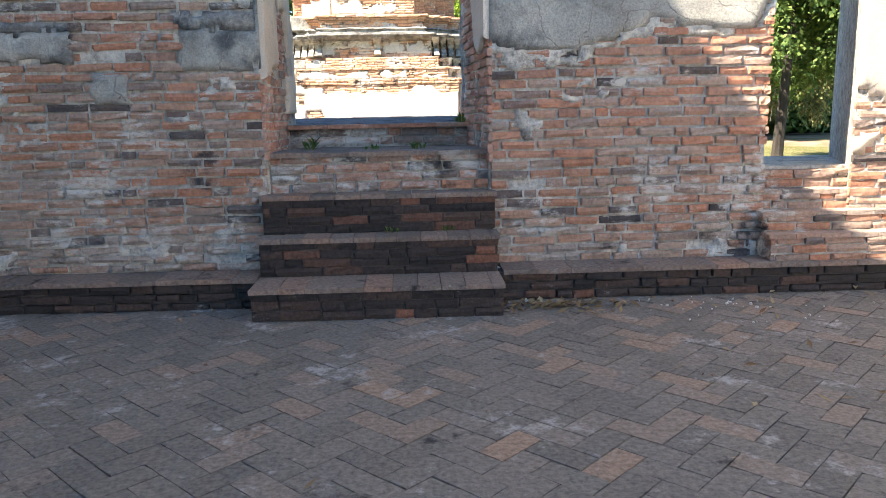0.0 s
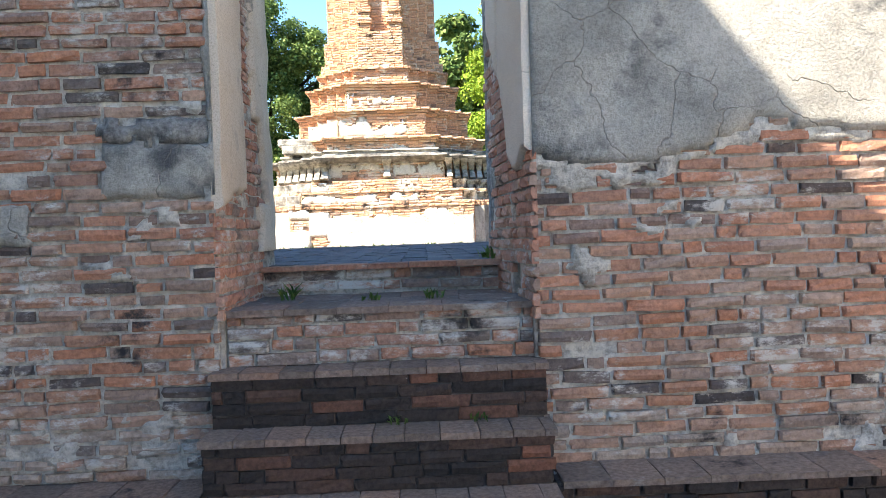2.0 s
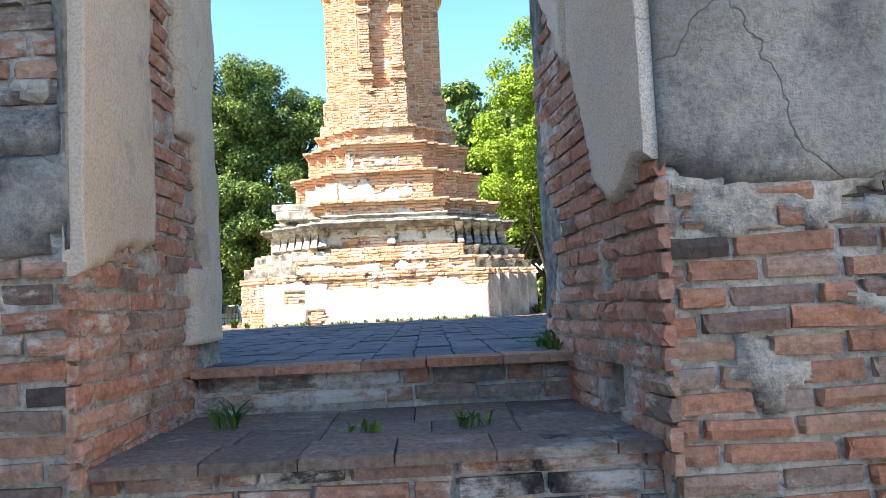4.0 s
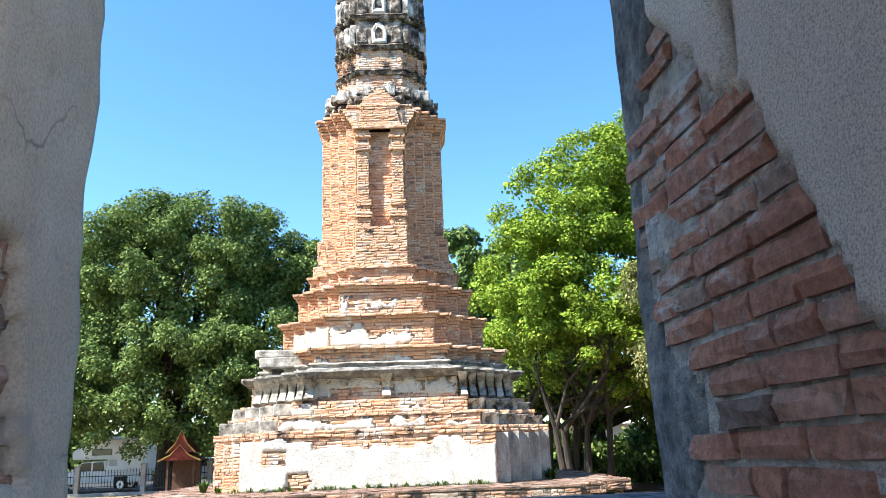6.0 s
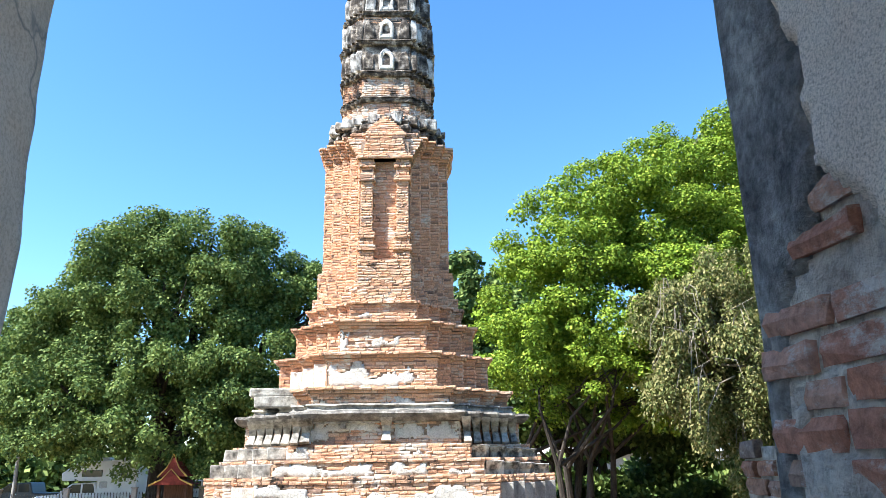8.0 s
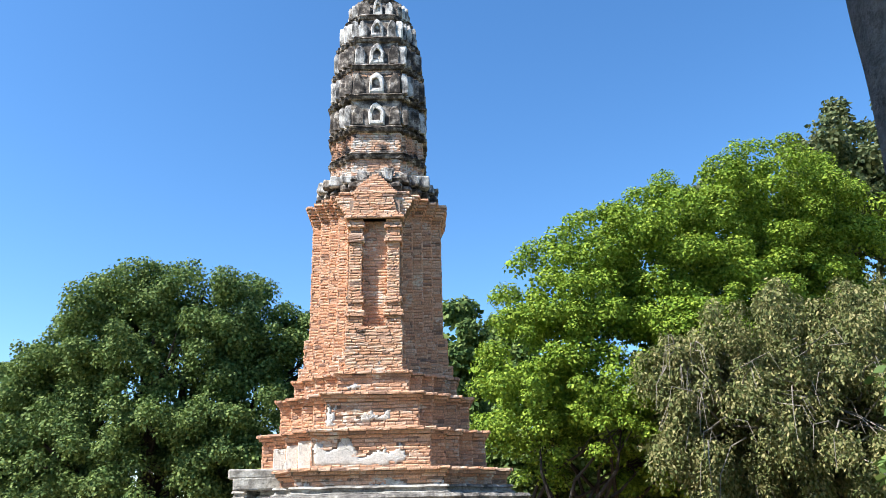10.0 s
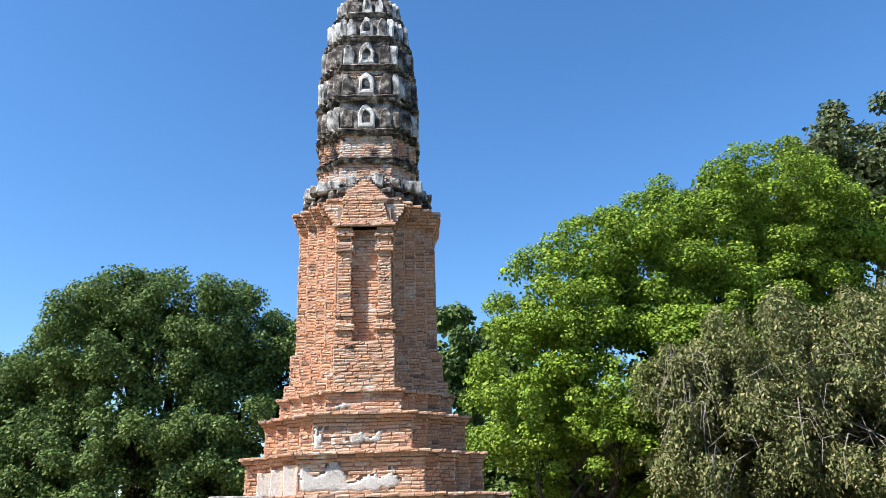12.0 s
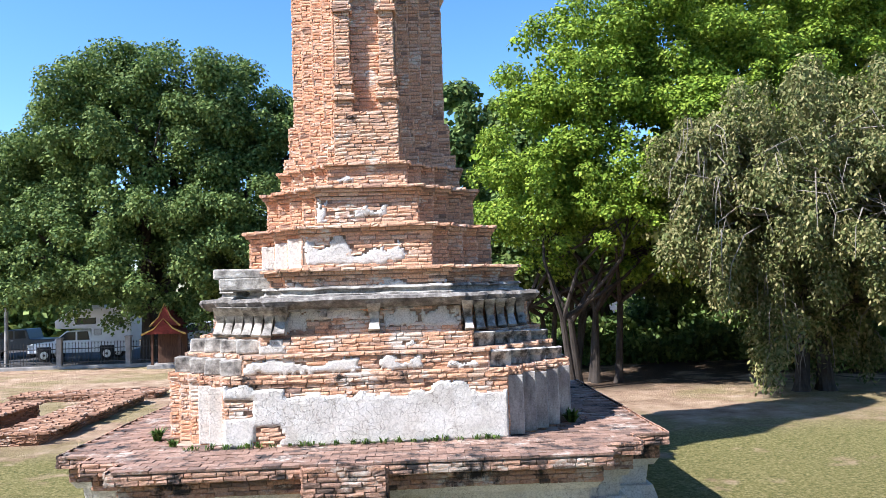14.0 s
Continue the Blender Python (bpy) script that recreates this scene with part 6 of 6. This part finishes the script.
# ---- pieces of walls, floors and pavements ----
near_door = lambda r: abs(r[0].x + 0.17) + abs(r[0].z - 1.3) * 0.7


def zone(r, seed):
    """Which kind of old brick lies at a place of the front wall: 0 clean red, 1 dull, 2 lime-washed, 3 blackened."""
    x, z = r[0].x, r[0].z
    w = 0.3 * noise.noise(Vector((x * 1.3, z * 2.6, seed))) + 0.12 * noise.noise(Vector((x * 6, z * 9, seed)))
    if x > 0:
        return 2 if z + w < 0.42 else 1 if z + w < 0.95 else 0
    if z + w > 1.9:
        return 3
    if z + w < 0.5 or (abs(x + 2.6) < 0.4 and z + w < 0.95):
        return 2
    return 0 if x > -1.5 + w and z > 1.2 else 1


for k, mat in enumerate((mat_brick, mat_brick_dull, mat_brick_limed, mat_brick_black)):
    lay([r for r in left_rows if zone(r, 4) == k], mat, wall_front, 45, near_door)
    lay([r for r in right_rows if zone(r, 4) == k], mat, wall_front, 45, near_door)
lay(far_rows, mat_brick_dull, wall_front, 0)
lay(rj_rows, mat_brick_jamb, reveal_right, 300, lambda r: abs(r[0].z - 2), "brick", "worn bricks of the reveal")
lay(lj_rows, mat_brick_jamb, reveal_left, 300, lambda r: abs(r[0].z - 2), "brick", "worn bricks of the reveal")
lay(pier_rows, mat_brick_dull, pier, 100)
lay(pl_rows, mat_sooty, plinth, 120, near_door)
lay(pl_tops, mat_tread, plinth, 40, near_door, flat=1)
lay(step_rows, mat_sooty, door_steps, 200)
lay(step_tops, mat_tread, door_steps, 60, None, "tread_brick", flat=1)
lay(sill_rows, mat_brick_black, door_sill, 60)
lay(sill_tops, mat_tread, door_sill, 60, None, "tread_brick", flat=1)
lay(sill_edge, mat_brick, door_sill, 60, None, "edge_brick", flat=1)
lay(side_rows, mat_brick_dull, side_steps, 60)
lay(side_tops, mat_brick_limed, side_steps, 40, flat=1)


def herringbone(x0, x1, y0, y1, l=0.26):
    """Pavers of l by l/2 in a herringbone turned by 45 degrees."""
    rows, w, rng = [], l / 2, random.Random(8)
    c = math.sqrt(0.5)
    n = int(12 / w)
    for i in range(-n, n):
        for j in range(-n, n):
            k = (i - j) % 4
            if k == 0:
                cx, cy, flat = i * w + w, j * w + w / 2, True
            elif k == 3:
                cx, cy, flat = i * w + w / 2, j * w + w, False
            else:
                continue
            x, y = c * (cx - cy), c * (cx + cy) + 3.0
            if x0 < x < x1 and y0 < y < y1:
                a = Vector((c, c, 0)) if flat else Vector((-c, c, 0))
                up = Vector((0, 0, 1)) + Vector((rng.uniform(-.012, .012), rng.uniform(-.012, .012), 0))
                rows.append((Vector((x, y, -0.03)), a, up, up.cross(a) * -1, l - 0.005, 0.03 * rng.uniform(0.93, 1.07), w - 0.005))
    return rows


FLOORS = [(0.0, (0.19, 0.165, 0.145)), (0.45, (0.225, 0.195, 0.17)), (0.8, (0.26, 0.215, 0.185)), (0.95, (0.31, 0.23, 0.18)), (1.0, (0.37, 0.25, 0.18))]
mat_paver = brick_material("worn_paver", FLOORS, (0.38, 0.35, 0.32), 0.8, 0.95, 0.12)
lay(herringbone(-3.6, 4.4, 1.6, 5.8), mat_paver, floor, 300, lambda r: abs(r[0].x) + abs(r[0].y - 3.4), "paver", "worn herringbone pavers", flat=1)
rng_t = random.Random(9)
tiles = []
y = 6.97
while y < 12.0:
    x = -3.2 + rng_t.uniform(0, 0.012)
    while x < 2.42:
        tiles.append((Vector((x + 0.085, y + 0.1, 1.175)), Vector((1, 0, 0)), Vector((rng_t.uniform(-.01, .01), rng_t.uniform(-.01, .01), 1)), Vector((0, -1, 0)), 0.166, 0.027 * rng_t.uniform(0.88, 1.12), 0.194))
        x += 0.172
    y += 0.2
lay(tiles, mat_tile, terrace, 300, lambda r: abs(r[0].x + 0.1) + 0.5 * (r[0].y - 7), "tile", "worn square tiles", flat=1)
pave = []
rng_p = random.Random(19)
for j in range(46):
    yy = PY - 4.36 + 0.16 * j
    xx = PX - 4.4 + (0.12 if j % 2 else 0)
    while xx < PX + 4.2:
        ax, ay = abs(xx + 0.12 - PX), abs(yy - PY)
        corner = (ax > 3.3 and ay > 3.86) or (ax > 3.86 and ay > 3.3)
        if not corner and (ay > 2.9 or ax > 3.0) and ax < 4.4:
            up = Vector((rng_p.uniform(-.03, .03), rng_p.uniform(-.03, .03), 1))
            pave.append((Vector((xx + 0.12, yy, PLAT - 0.032)), Vector((1, 0, 0)), up, Vector((0, -1, 0)), 0.232, 0.034 * rng_p.uniform(0.8, 1.25), 0.152))
        xx += 0.24
lay(platform_rows, mat_platform_edge, tower, 150, lambda r: r[0].y + abs(r[0].x - PX) * 0.2, "brick", "sooty brick courses of the platform")
lay(pave, mat_platform, tower, 200, lambda r: r[0].y, "paver", "worn brick pavers of the platform", flat=1)
lay(tower_rows, mat_tower, tower, 0, None, "brick", "orange brick courses")
lay(tower_low_rows, mat_tower_low, tower, 300, lambda r: abs(r[0].z - 1.2) + abs(r[0].x - PX) * 0.3 + (r[0].y - PY + 4) * 0.5, "brick", "limed orange brick courses")
lay(tower_top_rows, mat_tower_top, tower, 0, None, "brick", "weathered brick courses")
